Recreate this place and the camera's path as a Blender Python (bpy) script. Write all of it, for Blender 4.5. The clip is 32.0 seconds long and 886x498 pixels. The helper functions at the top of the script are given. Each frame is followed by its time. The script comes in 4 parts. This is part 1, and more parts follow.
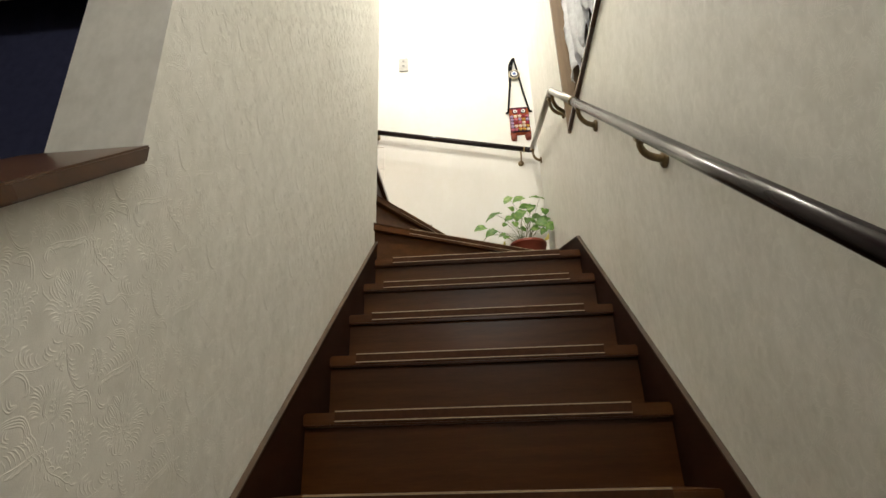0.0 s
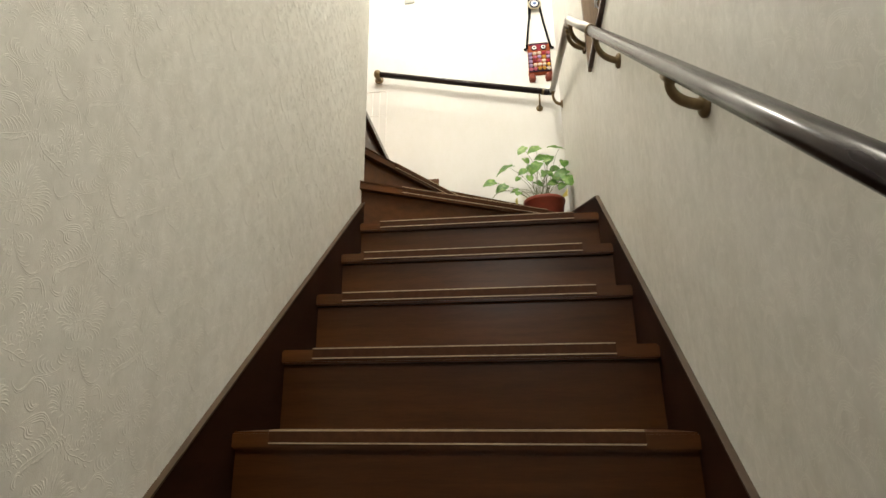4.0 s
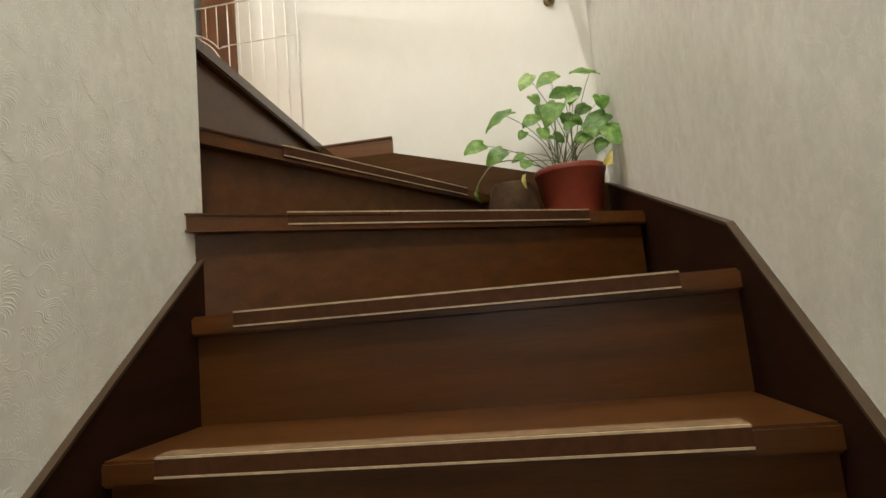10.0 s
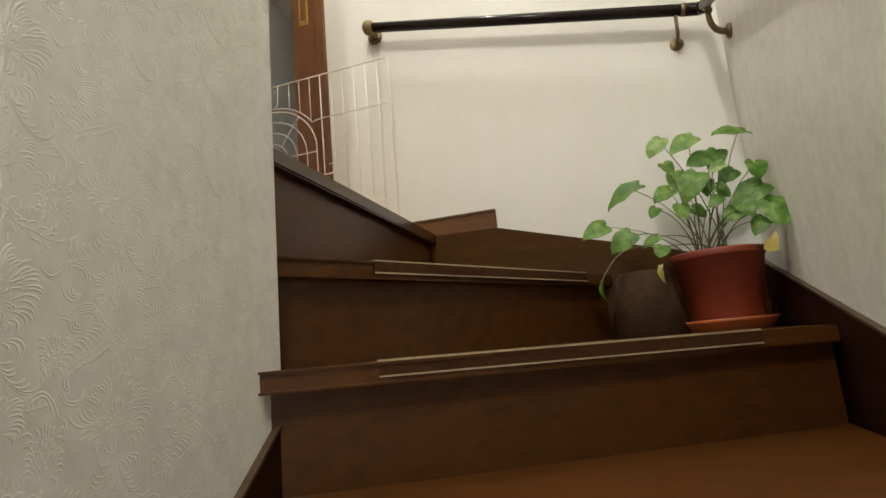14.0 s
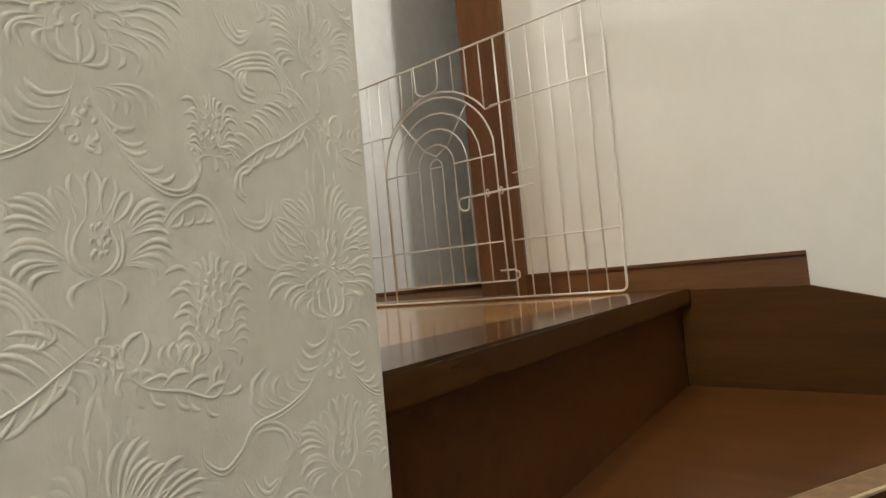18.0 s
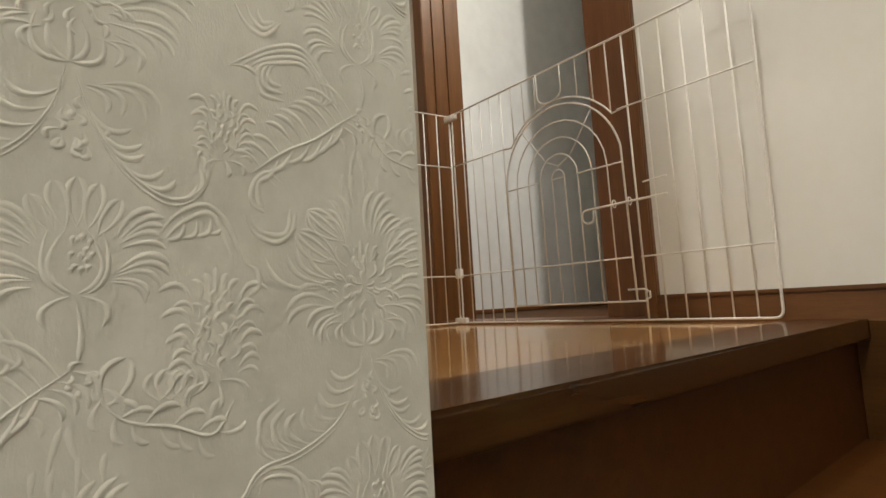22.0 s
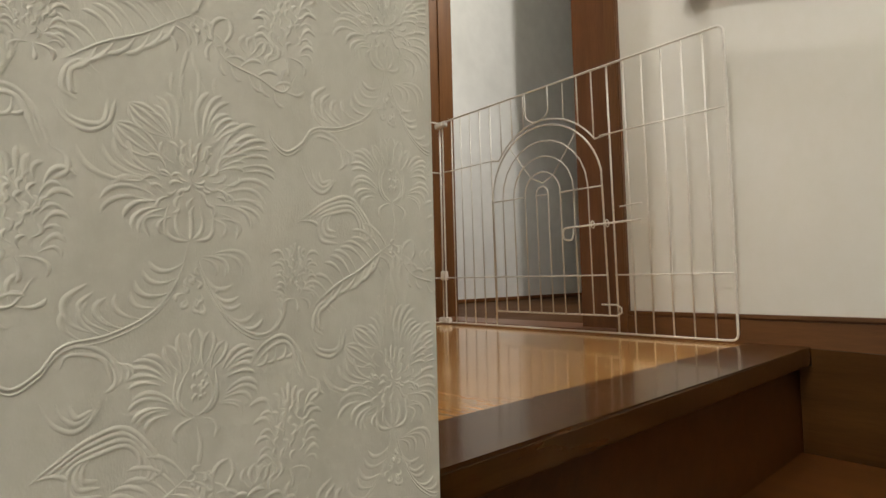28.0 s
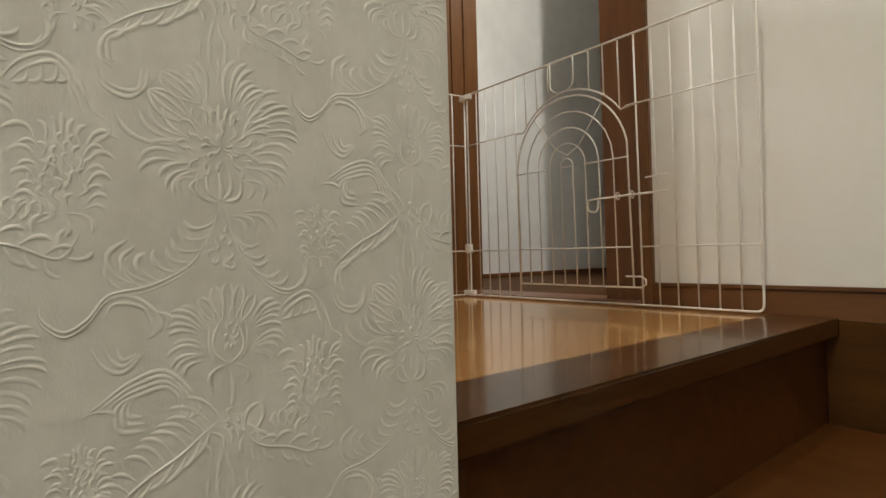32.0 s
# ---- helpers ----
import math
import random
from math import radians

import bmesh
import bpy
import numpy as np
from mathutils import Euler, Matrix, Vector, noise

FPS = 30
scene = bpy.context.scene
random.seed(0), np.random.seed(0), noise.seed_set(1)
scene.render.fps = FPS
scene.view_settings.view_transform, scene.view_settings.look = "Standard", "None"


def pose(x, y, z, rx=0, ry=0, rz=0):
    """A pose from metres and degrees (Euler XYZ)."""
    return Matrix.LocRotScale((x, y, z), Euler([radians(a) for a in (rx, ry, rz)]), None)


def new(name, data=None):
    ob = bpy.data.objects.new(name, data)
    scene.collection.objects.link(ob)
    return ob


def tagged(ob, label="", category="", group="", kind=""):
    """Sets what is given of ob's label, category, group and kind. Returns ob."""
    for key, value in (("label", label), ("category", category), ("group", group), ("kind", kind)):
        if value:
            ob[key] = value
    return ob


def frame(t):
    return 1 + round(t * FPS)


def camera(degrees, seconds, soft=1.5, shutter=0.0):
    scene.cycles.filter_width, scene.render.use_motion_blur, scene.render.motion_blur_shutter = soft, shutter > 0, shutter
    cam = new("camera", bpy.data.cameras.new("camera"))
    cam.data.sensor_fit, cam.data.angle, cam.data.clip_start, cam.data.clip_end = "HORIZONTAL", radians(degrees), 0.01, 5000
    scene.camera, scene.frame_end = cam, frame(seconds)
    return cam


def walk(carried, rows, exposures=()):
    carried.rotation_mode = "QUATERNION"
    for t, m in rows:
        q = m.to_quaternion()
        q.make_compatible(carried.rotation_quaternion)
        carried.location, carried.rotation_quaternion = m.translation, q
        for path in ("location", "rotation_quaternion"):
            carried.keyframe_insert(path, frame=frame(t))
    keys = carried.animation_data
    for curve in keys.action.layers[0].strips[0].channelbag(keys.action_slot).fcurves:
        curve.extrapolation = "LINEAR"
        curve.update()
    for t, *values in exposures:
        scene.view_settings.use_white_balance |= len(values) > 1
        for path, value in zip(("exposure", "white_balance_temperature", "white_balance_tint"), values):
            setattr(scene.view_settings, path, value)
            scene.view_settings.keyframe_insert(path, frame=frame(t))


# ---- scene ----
EXPOSURES = [(0, 0.06), (1.5, 0.20), (3, 0.30), (6, 0.13), (9, -0.02), (11, 0.08), (13, -0.24), (16, -0.44), (18, -0.50), (20, -0.54), (24, -0.60), (28, -0.70), (32, -0.78)]
cam = camera(77.74, 32.0)
ROWS = [
    (0, 0.162, 0.033, 1.150, 112.72, 1.81, 4.76),
    (0.5, 0.170, 0.038, 1.148, 113.04, 1.40, 4.54),
    (1, 0.172, 0.035, 1.135, 112.39, 0.70, 5.46),
    (1.5, 0.146, -0.002, 1.117, 110.92, 1.45, 2.76),
    (2, 0.138, -0.005, 1.113, 110.08, 1.95, 3.09),
    (2.5, 0.138, 0.033, 1.123, 110.52, 1.14, 2.96),
    (3, 0.193, 0.159, 1.168, 108.97, -1.18, 5.68),
    (3.5, 0.267, 0.258, 1.262, 107.98, 0.20, 8.25),
    (5.5, 0.290, 0.556, 1.483, 105.21, 3.06, 4.93),
    (6, 0.296, 0.675, 1.575, 105.38, 3.61, 8.21),
    (6.5, 0.303, 0.703, 1.633, 107.14, 3.06, 7.81),
    (7, 0.292, 0.747, 1.644, 106.41, 2.47, 7.61),
    (7.5, 0.246, 0.864, 1.696, 104.16, 3.43, 2.93),
    (8, 0.259, 0.932, 1.780, 104.32, 3.99, 1.05),
    (8.5, 0.297, 1.056, 1.850, 104.45, 1.58, 2.71),
    (9, 0.313, 1.168, 1.925, 100.74, 5.00, 8.42),
    (9.5, 0.301, 1.247, 1.953, 99.17, 4.13, 10.09),
    (10, 0.266, 1.381, 2.014, 97.13, 5.43, 8.16),
    (10.5, 0.257, 1.443, 2.119, 97.06, 5.22, 9.16),
    (11, 0.256, 1.528, 2.173, 96.74, 4.89, 11.40),
    (11.5, 0.271, 1.525, 2.213, 99.00, 5.77, 14.99),
    (12, 0.272, 1.534, 2.208, 100.13, 4.78, 15.62),
    (12.5, 0.269, 1.533, 2.209, 101.16, 5.06, 16.37),
    (13, 0.269, 1.528, 2.215, 101.22, 5.42, 17.93),
    (13.5, 0.255, 1.535, 2.219, 100.48, 4.86, 17.78),
    (15.5, 0.079, 1.757, 2.417, 100.37, 5.13, 21.67),
    (16, 0.072, 1.823, 2.445, 100.64, 3.43, 24.67),
    (16.5, 0.057, 1.909, 2.521, 98.85, 4.33, 30.74),
    (17, 0.028, 1.957, 2.564, 98.45, 4.44, 34.46),
    (17.5, -0.025, 2.011, 2.603, 97.76, 7.54, 34.95),
    (18, -0.049, 2.067, 2.685, 93.31, 5.10, 37.39),
    (18.5, -0.053, 2.105, 2.701, 95.83, 4.97, 45.97),
    (19, -0.049, 2.134, 2.708, 98.79, 4.64, 49.09),
    (19.5, -0.040, 2.137, 2.706, 98.80, 4.91, 48.81),
    (20, -0.034, 2.132, 2.711, 99.09, 3.87, 48.86),
    (20.5, -0.037, 2.130, 2.708, 98.67, 4.33, 49.03),
    (21, -0.045, 2.129, 2.704, 98.03, 4.16, 50.07),
    (21.5, -0.048, 2.131, 2.696, 96.59, 3.71, 50.52),
    (22, -0.055, 2.143, 2.688, 95.76, 3.23, 51.47),
    (22.5, -0.067, 2.152, 2.692, 96.78, 3.86, 51.82),
    (23, -0.094, 2.175, 2.700, 97.37, 3.27, 51.02),
    (23.5, -0.124, 2.206, 2.701, 97.59, 4.36, 51.25),
    (24, -0.150, 2.226, 2.718, 98.69, 4.14, 50.66),
    (24.5, -0.156, 2.236, 2.728, 99.96, 4.03, 49.45),
    (25.5, -0.133, 2.215, 2.734, 97.45, 4.26, 49.28),
    (26.5, -0.110, 2.193, 2.740, 94.95, 4.49, 49.12),
    (27, -0.062, 2.130, 2.767, 94.37, 1.94, 48.88),
    (27.5, -0.031, 2.098, 2.769, 93.65, 1.85, 50.25),
    (28, 0.001, 2.072, 2.769, 93.12, 1.41, 49.18),
    (28.5, 0.025, 2.067, 2.768, 92.70, 1.06, 50.07),
    (29, 0.033, 2.073, 2.765, 92.32, 0.80, 50.34),
    (29.5, 0.029, 2.069, 2.765, 92.02, 1.15, 50.86),
    (30, 0.027, 2.067, 2.762, 91.60, 1.27, 50.78),
    (30.5, 0.025, 2.066, 2.761, 91.48, 1.39, 50.91),
    (31, 0.023, 2.066, 2.761, 91.28, 1.62, 51.18),
    (31.5, 0.020, 2.071, 2.758, 90.91, 1.65, 51.47),
    (32, 0.017, 2.068, 2.758, 90.73, 1.44, 52.00),
]
walk(cam, [(t, pose(x, y, z, rx, ry, rz)) for t, x, y, z, rx, ry, rz in ROWS], exposures=EXPOSURES)

# ---- light ----
world = bpy.data.worlds.new("night")
scene.world = world
world.use_nodes = True
world.node_tree.nodes["Background"].inputs[0].default_value = (0.5, 0.6, 1.0, 1)
world.node_tree.nodes["Background"].inputs[1].default_value = 0.002


def lamp(name, kind, m, power, colour, size):
    data = bpy.data.lights.new(name, kind)
    data.energy, data.color = power, colour
    if kind == "AREA":
        data.shape, data.size = "DISK", size
    else:
        data.shadow_soft_size = size
    ob = new(name, data)
    ob.matrix_world = m
    return ob


WARM = (1.0, 0.955, 0.885)
lamp("stair_lamp_light", "POINT", pose(-0.45, 2.79, 4.93), 61, WARM, 0.035)
lamp("lower_stair_lamp_light", "POINT", pose(0.21, 0.80, 4.68), 108, WARM, 0.03)
lamp("room_lamp_light", "POINT", pose(-0.55, 3.90, 4.75), 118, (1.0, 0.955, 0.85), 0.015)
lamp("lower_hall_light", "POINT", pose(0.22, -0.55, 2.42), 20, WARM, 0.06)


# ---- materials ----
def material(name, rough=0.5, metal=0.0, spec=0.5):
    m = bpy.data.materials.new(name)
    m.use_nodes = True
    b = m.node_tree.nodes["Principled BSDF"]
    b.inputs["Roughness"].default_value = rough
    b.inputs["Metallic"].default_value = metal
    b.inputs["Specular IOR Level"].default_value = spec
    return m, m.node_tree, b


def noise_tex(tree, scale, stretch=(1, 1, 1), detail=4.0, rough=0.55):
    co = tree.nodes.new("ShaderNodeTexCoord")
    mp = tree.nodes.new("ShaderNodeMapping")
    mp.inputs["Scale"].default_value = stretch
    tree.links.new(co.outputs["Object"], mp.inputs[0])
    n = tree.nodes.new("ShaderNodeTexNoise")
    n.inputs["Scale"].default_value = scale
    n.inputs["Detail"].default_value = detail
    n.inputs["Roughness"].default_value = rough
    tree.links.new(mp.outputs[0], n.inputs["Vector"])
    return n.outputs["Fac"]


def ramp(tree, fac, stops):
    r = tree.nodes.new("ShaderNodeValToRGB")
    while len(r.color_ramp.elements) < len(stops):
        r.color_ramp.elements.new(0.5)
    for e, (p, c) in zip(r.color_ramp.elements, stops):
        e.position, e.color = p, (*c, 1)
    tree.links.new(fac, r.inputs[0])
    return r.outputs["Color"]


def mixed(tree, fac, a, b, blend="MULTIPLY"):
    n = tree.nodes.new("ShaderNodeMix")
    n.data_type, n.blend_type = "RGBA", blend
    if isinstance(fac, (int, float)):
        n.inputs[0].default_value = fac
    else:
        tree.links.new(fac, n.inputs[0])
    for sock, v in ((n.inputs[6], a), (n.inputs[7], b)):
        if isinstance(v, tuple):
            sock.default_value = (*v, 1)
        else:
            tree.links.new(v, sock)
    return n.outputs[2]


def bump(tree, b, height, strength, distance):
    n = tree.nodes.new("ShaderNodeBump")
    n.inputs["Strength"].default_value = strength
    n.inputs["Distance"].default_value = distance
    tree.links.new(height, n.inputs["Height"])
    tree.links.new(n.outputs[0], b.inputs["Normal"])


def added(tree, a, b, k):
    m = tree.nodes.new("ShaderNodeMath")
    m.operation = "MULTIPLY_ADD"
    tree.links.new(b, m.inputs[0])
    m.inputs[1].default_value = k
    tree.links.new(a, m.inputs[2])
    return m.outputs[0]


def paper_material(name, colour, streak, low=0.91):
    """Embossed vinyl wallpaper: fine leathery grain, faint upright streaks, slight soiling."""
    m, t, b = material(name, 0.62, 0, 0.35)
    grain = noise_tex(t, 900, (1, 1, 0.5), 3)
    fibre = noise_tex(t, 60, (1, 1, 0.8), 5, 0.65)
    mottle = noise_tex(t, 27, (1, 1, 0.62), 3, 0.6)
    soil = noise_tex(t, 2.3, (1, 1, 0.6), 4)
    c = mixed(t, 1.0, colour, ramp(t, fibre, [(0.3, (low, low, low - 0.01)), (0.62, (1, 1, 1))]))
    c = mixed(t, 1.0, c, ramp(t, mottle, [(0.38, (low, low, low - 0.01)), (0.60, (1, 1, 1))]))
    c = mixed(t, 1.0, c, ramp(t, soil, [(0.3, (0.93, 0.92, 0.90)), (0.65, (1, 1, 1))]))
    t.links.new(c, b.inputs["Base Color"])
    bump(t, b, added(t, grain, fibre, streak), 0.14, 0.0010)
    return m


def wood_material(name, dark, light, rough, grain=(1, 14, 14), coat=0.0, scale=3.0, spec=0.5):
    m, t, b = material(name, rough, 0, spec)
    wide = noise_tex(t, scale, grain, 6, 0.6)
    fine = noise_tex(t, scale * 9, grain, 4, 0.6)
    info = t.nodes.new("ShaderNodeObjectInfo")
    c = ramp(t, wide, [(0.3, dark), (0.7, light)])
    c = mixed(t, 0.8, c, ramp(t, fine, [(0.35, (0.82, 0.81, 0.79)), (0.6, (1, 1, 1))]))
    c = mixed(t, 1.0, c, ramp(t, info.outputs["Random"], [(0, (0.88, 0.88, 0.88)), (1, (1.08, 1.06, 1.04))]))
    t.links.new(c, b.inputs["Base Color"])
    r = ramp(t, noise_tex(t, 4, (1, 1, 1), 2), [(0.25, (rough * 0.9,) * 3), (0.75, (min(1, rough * 1.12),) * 3)])
    t.links.new(r, b.inputs["Roughness"])
    b.inputs["Coat Weight"].default_value = coat
    b.inputs["Coat Roughness"].default_value = 0.09
    bump(t, b, fine, 0.08, 0.001)
    return m


def plain(name, colour, rough=0.5, metal=0.0, vary=0.12, scale=40, spec=0.5, bumpy=0.05):
    m, t, b = material(name, rough, metal, spec)
    n = noise_tex(t, scale, (1, 1, 1), 4)
    lo = tuple(c * (1 - vary) for c in colour)
    hi = tuple(min(1, c * (1 + vary)) for c in colour)
    t.links.new(ramp(t, n, [(0.3, lo), (0.7, hi)]), b.inputs["Base Color"])
    bump(t, b, n, bumpy, 0.001)
    return m


PAPER = paper_material("embossed wallpaper", (0.733, 0.726, 0.678), 0.2, 0.92)
# Paler than PAPER: the tone stands in for light caught by the relief.
PAPER_RAISED = paper_material("raised pattern with light in its tone", (0.775, 0.768, 0.720), 0.2, 0.94)
PAPER_WHITE = paper_material("white wallpaper", (0.735, 0.730, 0.700), 0.06, 0.985)
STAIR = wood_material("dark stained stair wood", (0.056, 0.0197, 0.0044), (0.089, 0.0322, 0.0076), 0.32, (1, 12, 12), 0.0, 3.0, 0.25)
# Stringers use the stair tone darkened, the shade on their sides painted in.
STAIR_Y = wood_material("stringer wood with side shade", (0.0180, 0.0070, 0.0036), (0.0300, 0.0112, 0.0054), 0.5, (12, 1, 6), 0.0, 3.0, 0.08)
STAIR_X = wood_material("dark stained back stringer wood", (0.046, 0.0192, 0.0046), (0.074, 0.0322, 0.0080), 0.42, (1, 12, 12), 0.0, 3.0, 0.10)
SKIRT = wood_material("brown skirting wood", (0.105, 0.045, 0.016), (0.160, 0.071, 0.026), 0.42, (1, 12, 12), 0.0, 3.0, 0.3)
EDGE = wood_material("worn stringer edge", (0.044, 0.025, 0.011), (0.075, 0.044, 0.020), 0.45, (12, 1, 6))
LINING = wood_material("tan window lining wood", (0.12, 0.075, 0.036), (0.19, 0.125, 0.065), 0.45, (14, 14, 1))
FRAME = wood_material("brown door frame wood", (0.125, 0.052, 0.017), (0.195, 0.084, 0.028), 0.36, (14, 14, 1), 0.1)
DOOR = wood_material("red brown door veneer", (0.130, 0.050, 0.017), (0.205, 0.082, 0.029), 0.36, (12, 12, 1), 0.1)
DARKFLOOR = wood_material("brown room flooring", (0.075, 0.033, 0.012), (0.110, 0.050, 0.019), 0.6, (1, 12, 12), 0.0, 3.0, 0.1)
FLOOR = wood_material("varnished oak flooring", (0.47, 0.235, 0.070), (0.64, 0.345, 0.115), 0.20, (1, 10, 10), 0.8)
SILL = wood_material("brown ledge wood", (0.060, 0.024, 0.009), (0.088, 0.037, 0.014), 0.28, (12, 1, 12), 0.2, 3.0, 0.4)
NOSE = wood_material("glossy landing edge wood", (0.049, 0.0190, 0.0048), (0.085, 0.0335, 0.0088), 0.24, (12, 1, 12), 0.40, 3.0, 0.3)
STRIP = plain("non-slip strip", (0.052, 0.0195, 0.0072), 0.55, 0, 0.2, 60, 0.12)
LINE = plain("pale strip ridge", (0.36, 0.28, 0.18), 0.40, 0, 0.2, 80)
PAD = plain("worn beige strip top", (0.17, 0.100, 0.048), 0.5, 0, 0.3, 60)
RAIL = plain("dark brown rail coating", (0.016, 0.0105, 0.0105), 0.20, 0, 0.15, 25, 0.34, 0.01)
RAIL.node_tree.nodes["Principled BSDF"].inputs["IOR"].default_value = 1.36
STEEL = plain("brushed steel", (0.36, 0.34, 0.31), 0.46, 1.0, 0.08, 120)
BRONZE = plain("bronze coloured zinc", (0.175, 0.120, 0.053), 0.45, 0.35, 0.18, 70)
WIRE = plain("white coated wire", (0.73, 0.71, 0.67), 0.35, 0, 0.06, 200)
CLIP = plain("white plastic", (0.82, 0.80, 0.77), 0.35, 0, 0.04, 90)
POT = plain("terracotta plastic", (0.205, 0.038, 0.019), 0.45, 0, 0.12, 30)
SAUCER = plain("orange plastic", (0.50, 0.15, 0.045), 0.40, 0, 0.1, 30)
DARKPOT = plain("dark brown plastic", (0.062, 0.036, 0.020), 0.8, 0, 0.25, 30, 0.1)
SOIL = plain("potting soil", (0.035, 0.022, 0.014), 0.95, 0, 0.4, 150, 0.2, 0.6)
STEM = plain("plant stem", (0.115, 0.125, 0.048), 0.5, 0, 0.2, 60)
PLATE = plain("ivory plastic plate", (0.27, 0.262, 0.225), 0.40, 0, 0.05, 90)
SLOT = plain("dark slot", (0.03, 0.03, 0.03), 0.6)
BRASS = plain("brass", (0.62, 0.44, 0.16), 0.30, 1.0, 0.1, 90)
BLACK = plain("black cord", (0.006, 0.006, 0.007), 0.85, 0, 0.2, 200, 0.1)
GLASSY = plain("lamp shade acrylic", (0.85, 0.83, 0.78), 0.4)
PLASTER = plain("ceiling paper", (0.78, 0.76, 0.70), 0.8, 0, 0.04, 60, 0.3, 0.3)
LACE = plain("white lace cloth", (0.84, 0.85, 0.87), 0.85, 0, 0.10, 45, 0.2, 0.4)
# The side room's lack of light is painted in as a dark blue.
NIGHT = plain("side room darkness colour", (0.060, 0.066, 0.125), 0.9, 0, 0.12, 40, 0.1)
# Darkened so that the far end of the room reads as shaded.
DIM = plain("room paper with shade in its grey", (0.056, 0.050, 0.038), 0.85, 0, 0.1, 9, 0.2, 0.2)
CREAM = plain("cream room paper", (0.84, 0.84, 0.83), 0.75, 0, 0.04, 9, 0.3, 0.2)


def leaf_material(name, green, pale):
    m, t, b = material(name, 0.46, 0, 0.4)
    n = noise_tex(t, 34, (1, 1, 1), 4, 0.6)
    info = t.nodes.new("ShaderNodeObjectInfo")
    c = ramp(t, n, [(0.36, green), (0.52, tuple(0.6 * g + 0.4 * p for g, p in zip(green, pale))), (0.62, pale)])
    c = mixed(t, 1.0, c, ramp(t, info.outputs["Random"], [(0, (0.75, 0.8, 0.7)), (0.7, (1.1, 1.08, 1.0)), (1, (1.7, 1.35, 2.1))]))
    t.links.new(c, b.inputs["Base Color"])
    bump(t, b, noise_tex(t, 90, (1, 1, 1), 3), 0.15, 0.002)
    glow = t.nodes.new("ShaderNodeBsdfTranslucent")
    t.links.new(mixed(t, 1.0, c, (0.95, 1.0, 0.45)), glow.inputs["Color"])
    both = t.nodes.new("ShaderNodeMixShader")
    both.inputs[0].default_value = 0.32
    t.links.new(b.outputs[0], both.inputs[1])
    t.links.new(glow.outputs[0], both.inputs[2])
    t.links.new(both.outputs[0], t.nodes["Material Output"].inputs["Surface"])
    return m


LEAF = leaf_material("arrowhead leaf", (0.060, 0.165, 0.016), (0.20, 0.34, 0.085))
YELLOW = leaf_material("withered leaf", (0.58, 0.47, 0.13), (0.70, 0.62, 0.30))


# ---- mesh helpers ----
def finish(name, bm, mat, parent=None, label="", smooth=False):
    me = bpy.data.meshes.new(name)
    bmesh.ops.recalc_face_normals(bm, faces=bm.faces)
    bm.to_mesh(me)
    bm.free()
    if smooth:
        for p in me.polygons:
            p.use_smooth = True
    me.materials.append(mat)
    ob = new(name, me)
    if parent is not None:
        ob.parent = parent
    if label:
        ob["label"] = label
    return ob


def part(name, bm, mat, parent, label="", smooth=False):
    return finish(name, bm, mat, parent, label, smooth)


def thing(name, label, category, group=""):
    return tagged(new(name), label, category, group)


def setting(name, bm, mat, label, category, smooth=False):
    return tagged(finish(name, bm, mat, None, "", smooth), label, category, "", "structure")


def box(bm, x0, x1, y0, y1, z0, z1, bevel=0.0):
    m = Matrix.Translation(((x0 + x1) / 2, (y0 + y1) / 2, (z0 + z1) / 2)) @ Matrix.Diagonal((x1 - x0, y1 - y0, z1 - z0, 1))
    r = bmesh.ops.create_cube(bm, size=1, matrix=m)
    if bevel:
        edges = list({e for v in r["verts"] for e in v.link_edges})
        bmesh.ops.bevel(bm, geom=edges, offset=bevel, segments=2, affect="EDGES")
    return bm


def boxes(*all_boxes, bevel=0.0):
    bm = bmesh.new()
    for b in all_boxes:
        box(bm, *b, bevel=bevel)
    return bm


def prism(points, axis, a, b, bevel=0.0):
    """A polygon drawn in the plane across an axis and given thickness from a to b."""
    bm = bmesh.new()
    place = {"x": lambda u, v, w: (w, u, v), "y": lambda u, v, w: (u, w, v), "z": lambda u, v, w: (u, v, w)}[axis]
    lo = [bm.verts.new(place(u, v, a)) for u, v in points]
    hi = [bm.verts.new(place(u, v, b)) for u, v in points]
    bm.faces.new(lo)
    bm.faces.new(hi)
    n = len(points)
    for i in range(n):
        bm.faces.new((lo[i], lo[(i + 1) % n], hi[(i + 1) % n], hi[i]))
    if bevel:
        bmesh.ops.bevel(bm, geom=list(bm.edges), offset=bevel, segments=2, affect="EDGES")
    return bm


def tube(points, radius, sides=10, bm=None, closed=False):
    bm = bm or bmesh.new()
    pts = [Vector(p) for p in points]
    n = len(pts)
    rad = radius if isinstance(radius, (list, tuple)) else [radius] * n
    rings, side = [], None
    for i, p in enumerate(pts):
        d = (pts[(i + 1) % n] - pts[i - 1]) if closed else (pts[min(i + 1, n - 1)] - pts[max(i - 1, 0)])
        d.normalize()
        if side is None:
            side = d.orthogonal().normalized()
        side = (side - d * side.dot(d)).normalized()
        up = d.cross(side)
        rings.append([bm.verts.new(p + rad[i] * (math.cos(a) * side + math.sin(a) * up)) for a in (2 * math.pi * k / sides for k in range(sides))])
    for i in range(n if closed else n - 1):
        r, s = rings[i], rings[(i + 1) % n]
        for k in range(sides):
            bm.faces.new((r[k], r[(k + 1) % sides], s[(k + 1) % sides], s[k]))
    if not closed:
        bm.faces.new(rings[0])
        bm.faces.new(rings[-1])
    return bm


